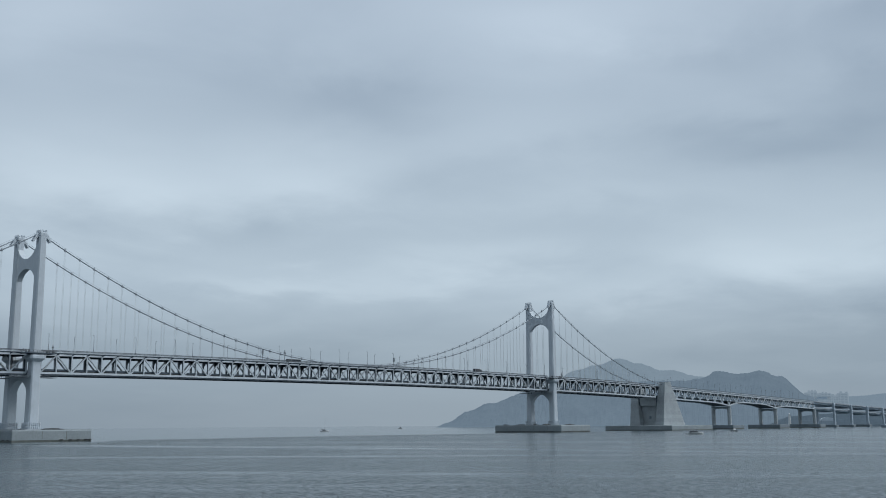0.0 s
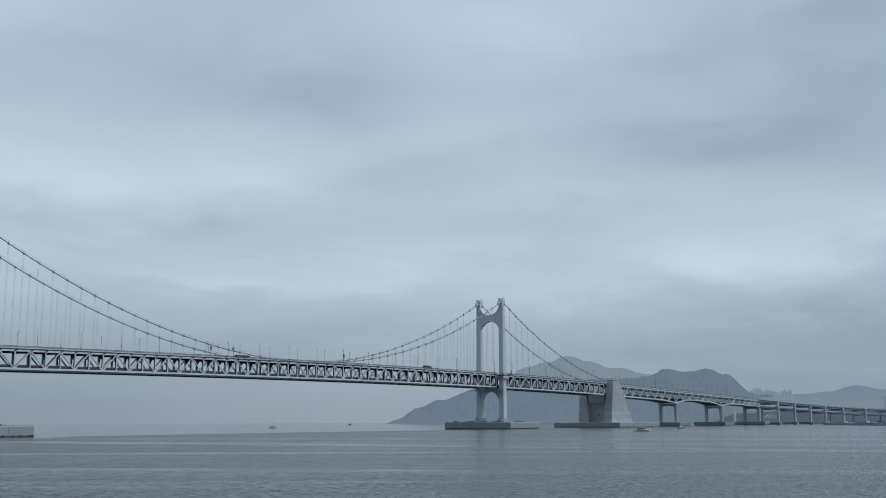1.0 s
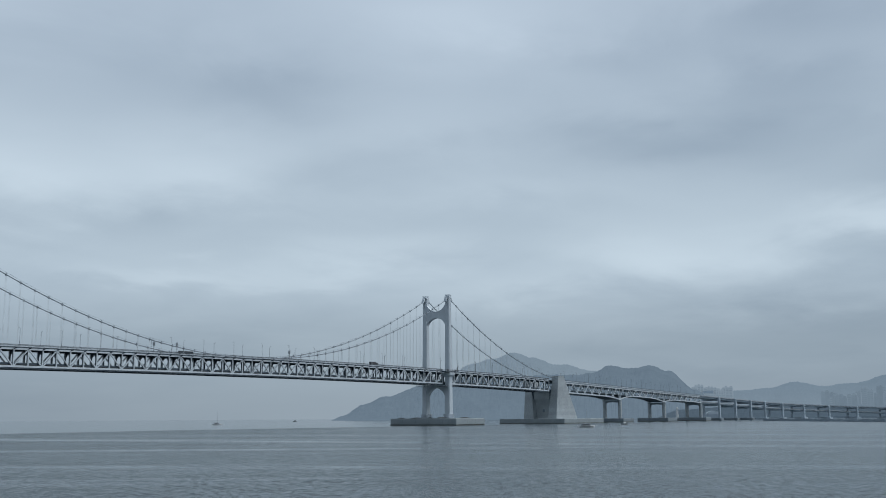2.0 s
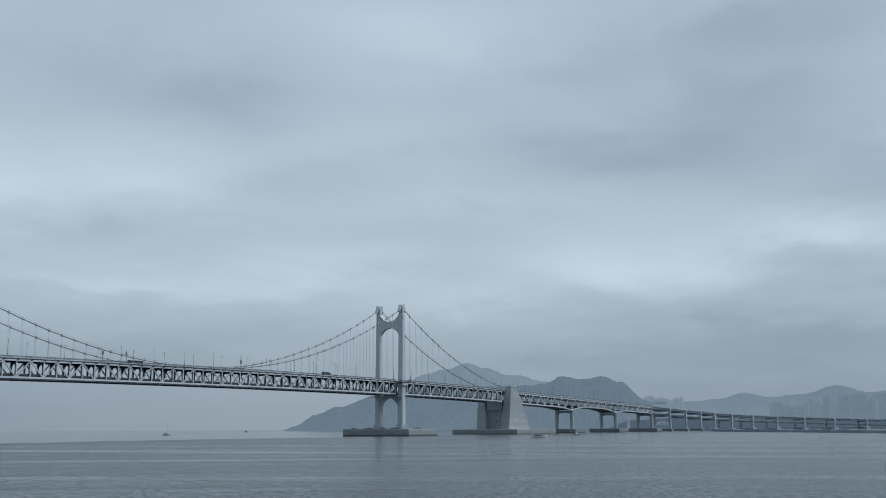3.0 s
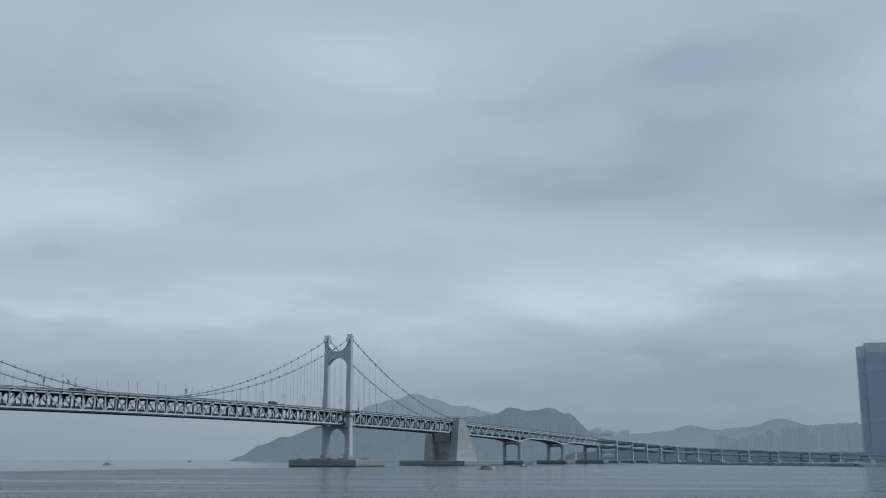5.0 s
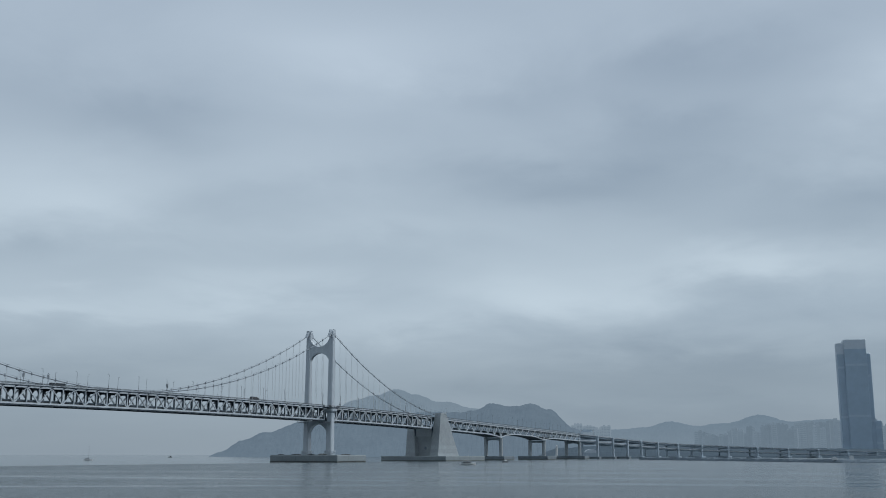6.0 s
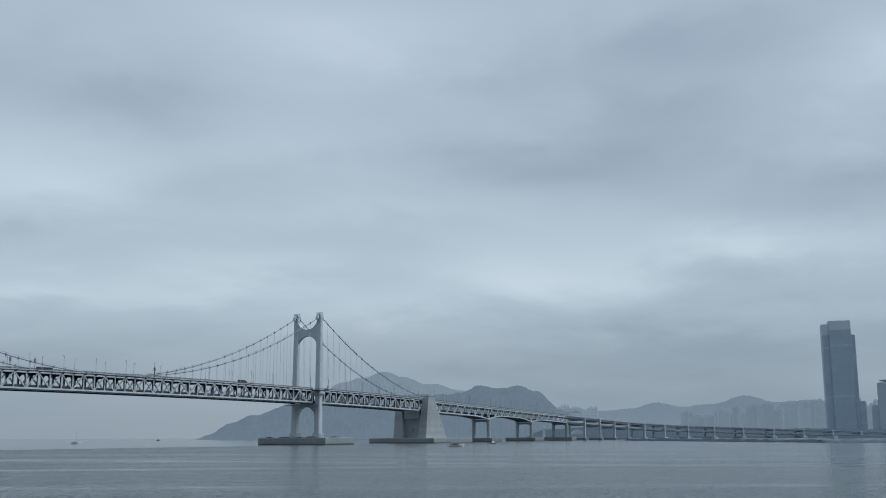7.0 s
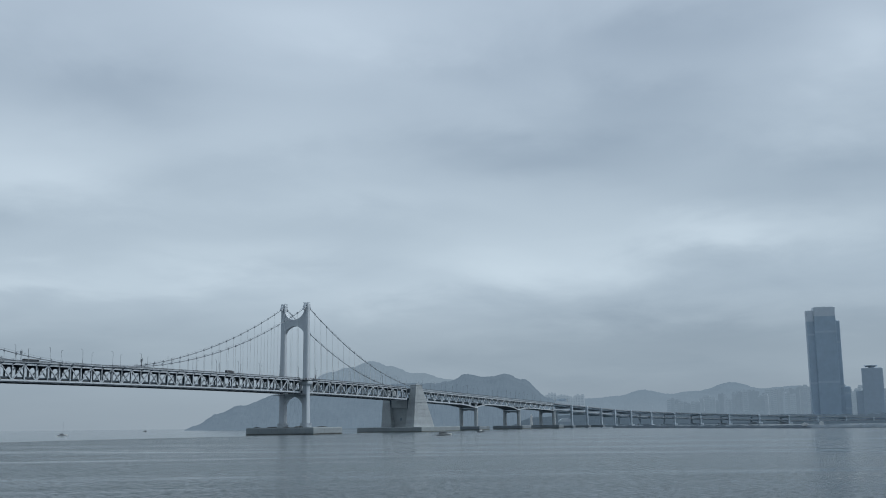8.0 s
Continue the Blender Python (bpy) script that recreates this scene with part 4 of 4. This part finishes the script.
def hill(name, label, mat, dist, line, depth, rough, rings=30, cols=300):
    """A wooded ridge that runs across; line gives its crest as (bearing, height)."""
    bm = bmesh.new()
    rows = []
    b0, b1 = line[0][0], line[-1][0]
    for i in range(cols + 1):
        be = b0 + (b1 - b0) * i / cols
        h = crest(be, line)
        row = []
        for j in range(rings + 1):
            v = j / rings
            d = dist - depth * 0.55 + depth * v
            shape = math.sin(math.pi * min(1.0, v * 0.5 / 0.55 if v < 0.55 else 0.5 + 0.5 * (v - 0.55) / 0.45)) ** 0.8
            p = polar(be, d)
            n1 = noise.fractal(Vector((p.x, p.y, 3.0)) * 0.006, 1.0, 2.1, 4)
            n2 = noise.noise(Vector((p.x, p.y, 9.0)) * 0.06) + 0.6 * noise.noise(Vector((p.x, p.y, 5.0)) * 0.15)
            z = h * shape * (1 + 0.04 * n1) + (rough * n2 + 2.0 * n1) * min(1.0, h * shape / 15.0)
            row.append(bm.verts.new((p.x, p.y, max(-2.0, z - 0.6))))
        rows.append(row)
    for r0, r1 in zip(rows, rows[1:]):
        for j in range(rings):
            bm.faces.new((r0[j], r1[j], r1[j + 1], r0[j + 1]))
    tagged(part(name, bm, mat), label, "hill", kind="structure")


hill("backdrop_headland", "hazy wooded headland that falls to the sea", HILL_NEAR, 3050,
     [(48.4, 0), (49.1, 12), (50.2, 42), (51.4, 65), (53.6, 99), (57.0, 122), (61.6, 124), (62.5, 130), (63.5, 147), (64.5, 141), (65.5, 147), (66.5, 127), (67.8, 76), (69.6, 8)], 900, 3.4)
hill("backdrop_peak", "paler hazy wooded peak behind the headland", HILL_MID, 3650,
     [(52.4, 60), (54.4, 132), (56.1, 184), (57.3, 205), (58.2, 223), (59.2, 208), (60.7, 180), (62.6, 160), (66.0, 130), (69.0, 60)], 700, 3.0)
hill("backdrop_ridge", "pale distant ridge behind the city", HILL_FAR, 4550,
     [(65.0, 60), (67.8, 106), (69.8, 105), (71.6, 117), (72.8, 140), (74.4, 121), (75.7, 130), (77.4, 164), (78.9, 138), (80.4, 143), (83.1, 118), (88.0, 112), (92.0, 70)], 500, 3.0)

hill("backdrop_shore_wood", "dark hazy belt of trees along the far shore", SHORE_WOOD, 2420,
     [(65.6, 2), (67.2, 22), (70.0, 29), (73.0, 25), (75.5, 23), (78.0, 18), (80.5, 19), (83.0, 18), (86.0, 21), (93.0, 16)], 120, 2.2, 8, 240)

# low shore under the city
bm = bmesh.new()
shore = [polar(b, d) for b, d in ((71.0, 2450), (76.0, 2330), (80.0, 2150), (83.5, 2020), (92.0, 1980), (100.0, 2000))]
back = [polar(b, 4700) for b in (71.0, 76.0, 80.0, 83.5, 92.0, 100.0)]
lo = ring(bm, [(p.x, p.y, -2) for p in shore])
hi = ring(bm, [(p.x, p.y, 3.4) for p in shore])
bk = ring(bm, [(p.x, p.y, 9.0) for p in back])
for i in range(len(shore) - 1):
    bm.faces.new((lo[i], lo[i + 1], hi[i + 1], hi[i]))
    bm.faces.new((hi[i], hi[i + 1], bk[i + 1], bk[i]))
# the shore strip takes the tree belt's painted haze glow
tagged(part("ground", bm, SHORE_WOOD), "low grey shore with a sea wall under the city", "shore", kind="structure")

# low breakwater before the viaduct
rng = random.Random(5)
bm = bmesh.new()
rows = []
for k in range(161):
    u = k / 160
    be = 71.2 + 26.0 * u
    d = 1430 - 450 * min(1.0, u * 2.6) ** 0.7
    row = []
    for off, z in ((-7.0, -1.5), (-5.0, 0.9), (-2.4, 2.7), (2.4, 2.9), (7.0, -1.5)):
        p = polar(be, d + off + rng.uniform(-0.7, 0.7))
        row.append(bm.verts.new((p.x, p.y, z + rng.uniform(-0.45, 0.45))))
    rows.append(row)
for r0, r1 in zip(rows, rows[1:]):
    for j in range(4):
        bm.faces.new((r0[j], r1[j], r1[j + 1], r0[j + 1]))
tagged(part("breakwater", bm, RUBBLE_PALE), "low dark rubble breakwater in the sea", "breakwater", kind="structure")

# ---------------------------------------------------------------- city
CITY = random.Random(11)


def apartment(bearing, dist, width, depth, height, mat, turn):
    p = polar(bearing, dist)
    t = thing("apartment_block", "tall hazy apartment block far beyond the viaduct", "apartment block", (0, 0, 0), "apartment blocks")
    t.matrix_basis = pose(p.x, p.y, 3.0, 0, 0, -bearing + turn)
    n = max(2, int(width / 11))
    b = bmesh.new()
    box(b, -width / 2 + 0.8, width / 2 - 0.8, -depth / 2 + 2.5, depth / 2 - 1.0, 0, height - 2.0, 0.3)
    part("core", b, mat, t)
    for k in range(n):
        x0 = -width / 2 + width * k / n
        x1 = x0 + width / n - 1.4
        y0 = -depth / 2 + (0.0 if k % 2 else 1.5)
        top = height - (0 if k % 2 else 3.0)
        b = bmesh.new()
        box(b, x0, x1, y0, depth / 2, 0, top, 0.3)
        w = part("wing", b, mat, t)
        b = bmesh.new()
        box(b, x0 + 1.5, x1 - 1.5, y0 + 4, depth / 2 - 2, top - 0.5, top + CITY.uniform(2, 5), 0.2)
        part("roof_house", b, mat, w)
        b = bmesh.new()
        for z in range(6, int(height) - 4, 6):
            box(b, x0 + 1.0, x1 - 1.0, y0 - 0.25, y0 + 0.3, z, z + 2.6)
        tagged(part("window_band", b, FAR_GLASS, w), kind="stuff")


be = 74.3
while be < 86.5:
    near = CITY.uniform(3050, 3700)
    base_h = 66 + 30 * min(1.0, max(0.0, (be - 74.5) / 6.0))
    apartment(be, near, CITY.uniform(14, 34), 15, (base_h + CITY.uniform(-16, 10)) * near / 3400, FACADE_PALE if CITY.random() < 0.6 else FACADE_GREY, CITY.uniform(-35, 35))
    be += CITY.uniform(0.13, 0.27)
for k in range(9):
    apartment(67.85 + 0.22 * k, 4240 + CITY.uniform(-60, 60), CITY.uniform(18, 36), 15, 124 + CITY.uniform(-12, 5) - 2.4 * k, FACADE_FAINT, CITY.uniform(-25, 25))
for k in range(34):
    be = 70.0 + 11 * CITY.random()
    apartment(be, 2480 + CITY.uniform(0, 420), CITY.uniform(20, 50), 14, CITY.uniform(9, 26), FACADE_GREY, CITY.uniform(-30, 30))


def glass_tower(bearing, dist, blocks, turn, label, skin, band):
    """A tall tower of stepped glass shafts: blocks are (x0, x1, y0, y1, height, pale crown height)."""
    p = polar(bearing, dist)
    t = thing("glass_tower", label, "tower block", (0, 0, 0), "glass towers")
    t.matrix_basis = pose(p.x, p.y, 3.0, 0, 0, -bearing + turn)
    for x0, x1, y0, y1, h, crown in blocks:
        b = bmesh.new()
        box(b, x0, x1, y0, y1, 0, h - crown, 1.2)
        s = part("shaft", b, skin, t)
        if crown:
            b = bmesh.new()
            box(b, x0, x1, y0, y1, h - crown - 1.2, h, 1.0)
            part("crown", b, CURTAIN_PALE, t, "paler crown panels")
        b = bmesh.new()
        n = int((x1 - x0) / 5)
        for k in range(n + 1):
            x = x0 + 1.2 + (x1 - x0 - 2.4) * k / max(1, n)
            box(b, x - 0.25, x + 0.25, y0 - 0.45, y0 + 0.1, 0, h - crown - 2)
        tagged(part("mullion", b, skin, s), kind="stuff")
        for zf in (0.33, 0.77):
            b = bmesh.new()
            box(b, x0 - 0.3, x1 + 0.3, y0 - 0.5, y0 + 0.2, h * zf, h * zf + 4.5)
            part("service_floor_band", b, band, s)
    return t


glass_tower(82.12, 2520, [(-35, -18, -12, 16, 247, 24), (-20, 26, -18, 18, 254, 20), (22, 35, -12, 14, 223, 0), (30, 48, -10, 20, 76, 0)], 8.0,
            "tall blue glass tower with stepped roof and pale crown", CURTAIN, CURTAIN_BAND)
LOW_TOWER = glass_tower(84.3, 2520, [(-22, 22, -14, 14, 115, 0), (-36, -20, -10, 12, 66, 0)], 0.0, "lower grey-blue tower with a flat roof cap", TOWER_GREY, TOWER_GREY)

b = bmesh.new()
for r, z0, z1 in ((6.0, 114.0, 117.4), (12.0, 117.4, 119.0), (15.0, 119.0, 120.4)):
    bridge_rings(b, [ring(b, [(-2 + r * math.cos(k * math.pi / 12), r * math.sin(k * math.pi / 12), z) for k in range(24)]) for z in (z0, z1)])
part("roof_disc", b, TOWER_GREY, LOW_TOWER, "round roof disc")

# ---------------------------------------------------------------- boats


def hull_mesh(length, beam_w, height):
    b = bmesh.new()
    rings = []
    for k in range(11):
        u = k / 10
        w = beam_w / 2 * min(1.0, (1 - u) * 2.6 + 0.02) ** 0.6
        x = -length / 2 + length * u
        sheer = height * (1 + 0.35 * u * u)
        rings.append(ring(b, [(x, -w, sheer), (x, -w * 0.8, 0.1), (x, 0, -0.35), (x, w * 0.8, 0.1), (x, w, sheer)]))
    bridge_rings(b, rings)
    return b


def yacht(x, y, heading, length, mast_h, label, canopy):
    t = thing("sailing_yacht" if not canopy else "motor_boat", label, "boat", (0, 0, 0), "boats")
    t.matrix_basis = pose(x, y, 0, 0, 0, heading)
    part("hull", hull_mesh(length, length * 0.3, 1.25), HULL_WHITE, t)
    b = bmesh.new()
    box(b, -length * 0.28, length * 0.15, -length * 0.1, length * 0.1, 1.1, 2.1 if not canopy else 2.3, 0.25)
    part("cabin", b, HULL_DARK, t)
    if mast_h:
        b = bmesh.new()
        tube(b, [(length * 0.05, 0, 0.9), (length * 0.05, 0, mast_h)], [0.15, 0.09], 6)
        part("mast", b, GALV, t)
        b = bmesh.new()
        tube(b, [(length * 0.05, 0, 2.6), (-length * 0.38, 0, 2.5)], 0.22, 6)
        part("boom", b, HULL_DARK, t, "boom with furled sail")
    if canopy:
        b = bmesh.new()
        box(b, -length * 0.34, length * 0.22, -length * 0.13, length * 0.13, 2.9, 3.1, 0.08)
        part("canopy", b, TRUCK_GREY, t, "dark grey canopy roof")
        b = bmesh.new()
        tube(b, [(length * 0.02, 0, 2.2), (length * 0.02, 0, 11.5)], [0.11, 0.06], 6)
        part("mast", b, GALV, t)
        b = bmesh.new()
        for sy in (-1, 1):
            box(b, -length * 0.44, length * 0.34, sy * length * 0.14 - 0.05, sy * length * 0.14 + 0.05, 0.55, 0.85)
        part("rubbing_strake", b, HULL_DARK, t, "dark rubbing strake")
        for cx in (-0.32, -0.05, 0.2):
            for s in (-1, 1):
                b = bmesh.new()
                tube(b, [(length * cx, s * length * 0.12, 0.9), (length * cx, s * length * 0.12, 2.95)], 0.06, 5)
                part("canopy_post", b, GALV, t)
    return t


yacht(552.0, 350.0, -35, 10.5, 15.5, "white sailing yacht with bare mast", False)
yacht(346.5, -234.6, -32, 12.6, 0, "white motor boat with a dark flat canopy roof", True)
t = thing("small_launch", "small dark launch far out on the sea", "boat", (1240, 880, 0), "boats")
part("hull", hull_mesh(7.5, 2.4, 0.9), HULL_DARK, t)
b = bmesh.new()
box(b, -1.8, 0.8, -0.8, 0.8, 0.8, 2.8, 0.2)
part("wheelhouse", b, HULL_DARK, t)
rng = random.Random(8)
b = bmesh.new()
for k in range(60):
    u = rng.random()
    wx, wy = -4 - 30 * u, rng.uniform(-1, 1) * (1 + 3 * u)
    r = rng.uniform(0.5, 1.3) * (1.2 - 0.7 * u)
    b.faces.new(ring(b, [(wx + 1.8 * r * math.cos(i * math.pi / 4), wy + r * math.sin(i * math.pi / 4) * rng.uniform(0.7, 1.2), 0.05 + 0.002 * k) for i in range(8)]))
tagged(part("wake_foam", b, FOAM, t, "white foam of the wake"), kind="stuff")
t.rotation_euler = (0, 0, radians(150))

t = thing("work_launch", "small dark work launch lying beside a bridge pier", "boat", (563.0, -158.0, 0), "boats")
part("hull", hull_mesh(7.0, 2.3, 0.9), HULL_DARK, t)
b = bmesh.new()
box(b, -1.6, 1.0, -0.75, 0.75, 0.8, 2.2, 0.2)
part("wheelhouse", b, HULL_WHITE, t, "pale wheelhouse")
t.rotation_euler = (0, 0, radians(-25))

# white harbour light on a round concrete foot, between the viaduct piers and the far shore
light = thing("harbour_light", "slim white harbour light tower on a concrete foot", "lighthouse")
p = polar(66.9, 1600)
light.matrix_basis = pose(p.x, p.y, 0)
b = bmesh.new()
tube(b, [(0, 0, -3), (0, 0, 2.4), (0, 0, 2.8)], [5.5, 5.5, 5.1], 16)
part("foot", b, CONCRETE_PALE, light)
b = bmesh.new()
tube(b, [(0, 0, 2.7), (0, 0, 17.0)], [2.0, 1.4], 14)
part("shaft", b, HULL_WHITE, light)
b = bmesh.new()
tube(b, [(0, 0, 16.9), (0, 0, 17.4)], [2.2, 2.2], 14)
part("gallery", b, HULL_WHITE, light)
b = bmesh.new()
tube(b, [(0, 0, 17.3), (0, 0, 19.2), (0, 0, 20.2)], [1.0, 1.0, 0.2], 10)
part("lantern", b, HULL_WHITE, light)

# waterfront hall with a rounded pale roof on the far quay
hall = thing("waterfront_hall", "low waterfront hall with a rounded pale roof on the far quay", "building")
p = polar(68.71, 2345)
hall.matrix_basis = pose(p.x, p.y, 0, 0, 0, -68.71 + 8)
b = bmesh.new()
box(b, -13.0, 13.0, -8.0, 8.0, -2.0, 9.5, 0.3)
part("wall", b, VIA_CONCRETE, hall)
b = bmesh.new()
bridge_rings(b, [ring(b, [(14.0 * math.cos(k * math.pi / 12), y, 9.4 + 7.5 * math.sin(k * math.pi / 12)) for k in range(13)]) for y in (-8.6, 8.6)])
part("roof", b, CURTAIN_PALE, hall, "rounded pale roof")

# huts on the breakwater
for bearing, w, h in ((80.9, 4.6, 2.6), (81.7, 3.4, 3.6)):
    p = polar(bearing, 986)
    t = thing("breakwater_hut", "small white hut with a pitched roof on the breakwater", "hut", (0, 0, 0), "breakwater huts")
    t.matrix_basis = pose(p.x, p.y, 2.3, 0, 0, -bearing)
    b = bmesh.new()
    box(b, -w / 2, w / 2, -1.5, 1.5, 0, h * 0.65, 0.05)
    part("wall", b, HULL_WHITE, t)
    b = bmesh.new()
    plate(b, ([(-w / 2 - 0.3, h * 0.65), (0, h * 0.65), (w / 2 + 0.3, h * 0.65)], [(-w / 2 - 0.3, h * 0.72), (0, h * 1.1), (w / 2 + 0.3, h * 0.72)]), "y", -1.8, 1.8)
    part("roof", b, HULL_WHITE, t)

# ---------------------------------------------------------------- lamps and traffic on the upper deck
lamp = thing("street_lamp", "slim grey street lamp with a short arm on the bridge", "street lamp", (0, 0, 0), "bridge lamps")
b = bmesh.new()
tube(b, [(0, 0, 0), (0, 0, 10.2), (0, 0.1, 10.9)], [0.17, 0.11, 0.09], 6)
part("pole", b, RAIL_DARK, lamp)
b = bmesh.new()
tube(b, [(0, 0.1, 10.8), (0, 0.4, 11.0), (0, 1.0, 11.05)], 0.07, 5)
part("arm", b, RAIL_DARK, lamp)
b = bmesh.new()
box(b, -0.16, 0.16, 0.8, 1.5, 10.96, 11.12, 0.05)
part("lamp_head", b, RAIL_DARK, lamp)
spots = []
x = 38.0
while x < 500:
    spots.append((x, -9.45, 0))
    spots.append((x - 1.8, 9.45, 180))
    x += 28.4
x = 520.0
while x < 690:
    spots.append((x, -9.45, 0))
    spots.append((x - 2, 9.45, 180))
    x += 30.0
for k in range(14):
    spots.append((724.0 + 28.0 * k, -9.6, 0))
    spots.append((722.0 + 28.0 * k, 9.6, 180))
spots += [(-25.0, -9.45, 0), (-40.0, 9.45, 180)]
lamp.matrix_basis = pose(9.6, -9.45, rail_z(9.6) - 1.55)
for sx, y, turn in spots:
    copy_thing(lamp, pose(sx, y, rail_z(sx) - (1.55 if sx < 700 else 1.65), 0, 0, turn))


SIGN_X = (184.5, 165.0, 294.0)
sign = thing("traffic_sign", "grey traffic sign box on a post beside the bridge lane", "sign", (0, 0, 0), "lane signs")
b = bmesh.new()
tube(b, [(0, 0, 0), (0, 0, 6.6)], [0.2, 0.16], 6)
part("post", b, RAIL_DARK, sign)
b = bmesh.new()
box(b, -0.3, 0.3, -1.0, 1.0, 4.8, 7.4, 0.12)
part("sign_box", b, GALV, sign)
b = bmesh.new()
tube(b, [(0, -0.8, 7.35), (0, 0, 8.2), (0, 0.8, 7.35)], 0.1, 5)
part("top_bracket", b, RAIL_DARK, sign)
sign.matrix_basis = pose(SIGN_X[0], -9.45, rail_z(SIGN_X[0]) - 1.55)
for sx in SIGN_X[1:]:
    copy_thing(sign, pose(sx, -9.45, rail_z(sx) - 1.55))


def vehicle(kind, x, y, length, height, width, body, label):
    z = rail_z(x) - 1.5
    t = thing(kind, label, kind.replace("_", " "), (0, 0, 0), "traffic")
    t.matrix_basis = pose(x, y, z)
    b = bmesh.new()
    if kind == "car":
        box(b, -length / 2, length / 2, -width / 2, width / 2, 0.3, 0.95, 0.12)
        plate(b, ([(-length * 0.42, 0.93), (-length * 0.2, 0.93), (length * 0.12, 0.93), (length * 0.28, 0.93)], [(-length * 0.36, 1.2), (-length * 0.2, height), (length * 0.1, height), (length * 0.24, 1.0)]), "y", -width * 0.44, width * 0.44)
    elif kind == "truck":
        box(b, -length / 2, length * 0.22, -width / 2, width / 2, 0.95, height, 0.1)
        box(b, -length / 2, length / 2, -width * 0.4, width * 0.4, 0.6, 0.95)
    else:
        box(b, -length / 2, length / 2, -width / 2, width / 2, 0.4, height, 0.25)
    part("body", b, body, t)
    b = bmesh.new()
    if kind == "truck":
        box(b, length * 0.27, length / 2, -width / 2, width / 2, 0.7, height * 0.85, 0.25)
        part("cab", b, TRUCK_GREY, t)
    elif kind == "bus":
        box(b, -length * 0.48, length * 0.49, -width / 2 - 0.03, width / 2 + 0.03, 1.3, 2.1, 0.1)
        part("window_band", b, GLASS_DARK, t, "dark window band")
    else:
        b.free()
    for wx in (-0.32, 0.34):
        for s in (-1, 1):
            b = bmesh.new()
            r = 0.32 if kind == "car" else 0.5
            tube(b, [(length * wx, s * (width / 2 - 0.28), r), (length * wx, s * (width / 2 + 0.02), r)], r, 14)
            part("wheel", b, RUBBER, t)
    return t


vehicle("bus", 194.0, -7.6, 12.0, 2.45, 2.5, TRUCK_DARK, "dark low coach driving on the upper deck")
vehicle("truck", 398.0, -7.6, 9.5, 3.2, 2.5, TRUCK_DARK, "dark box truck driving on the upper deck")
vehicle("car", 410.0, -7.6, 4.6, 1.5, 1.8, TRUCK_GREY, "dark grey car behind a truck on the deck")
for cx, cy in ((243.0, 3.5), (268.0, -5.0), (286.0, -7.6)):
    vehicle("car", cx, cy, 4.5, 1.6, 1.8, TRUCK_GREY, "grey car driving on the upper deck")
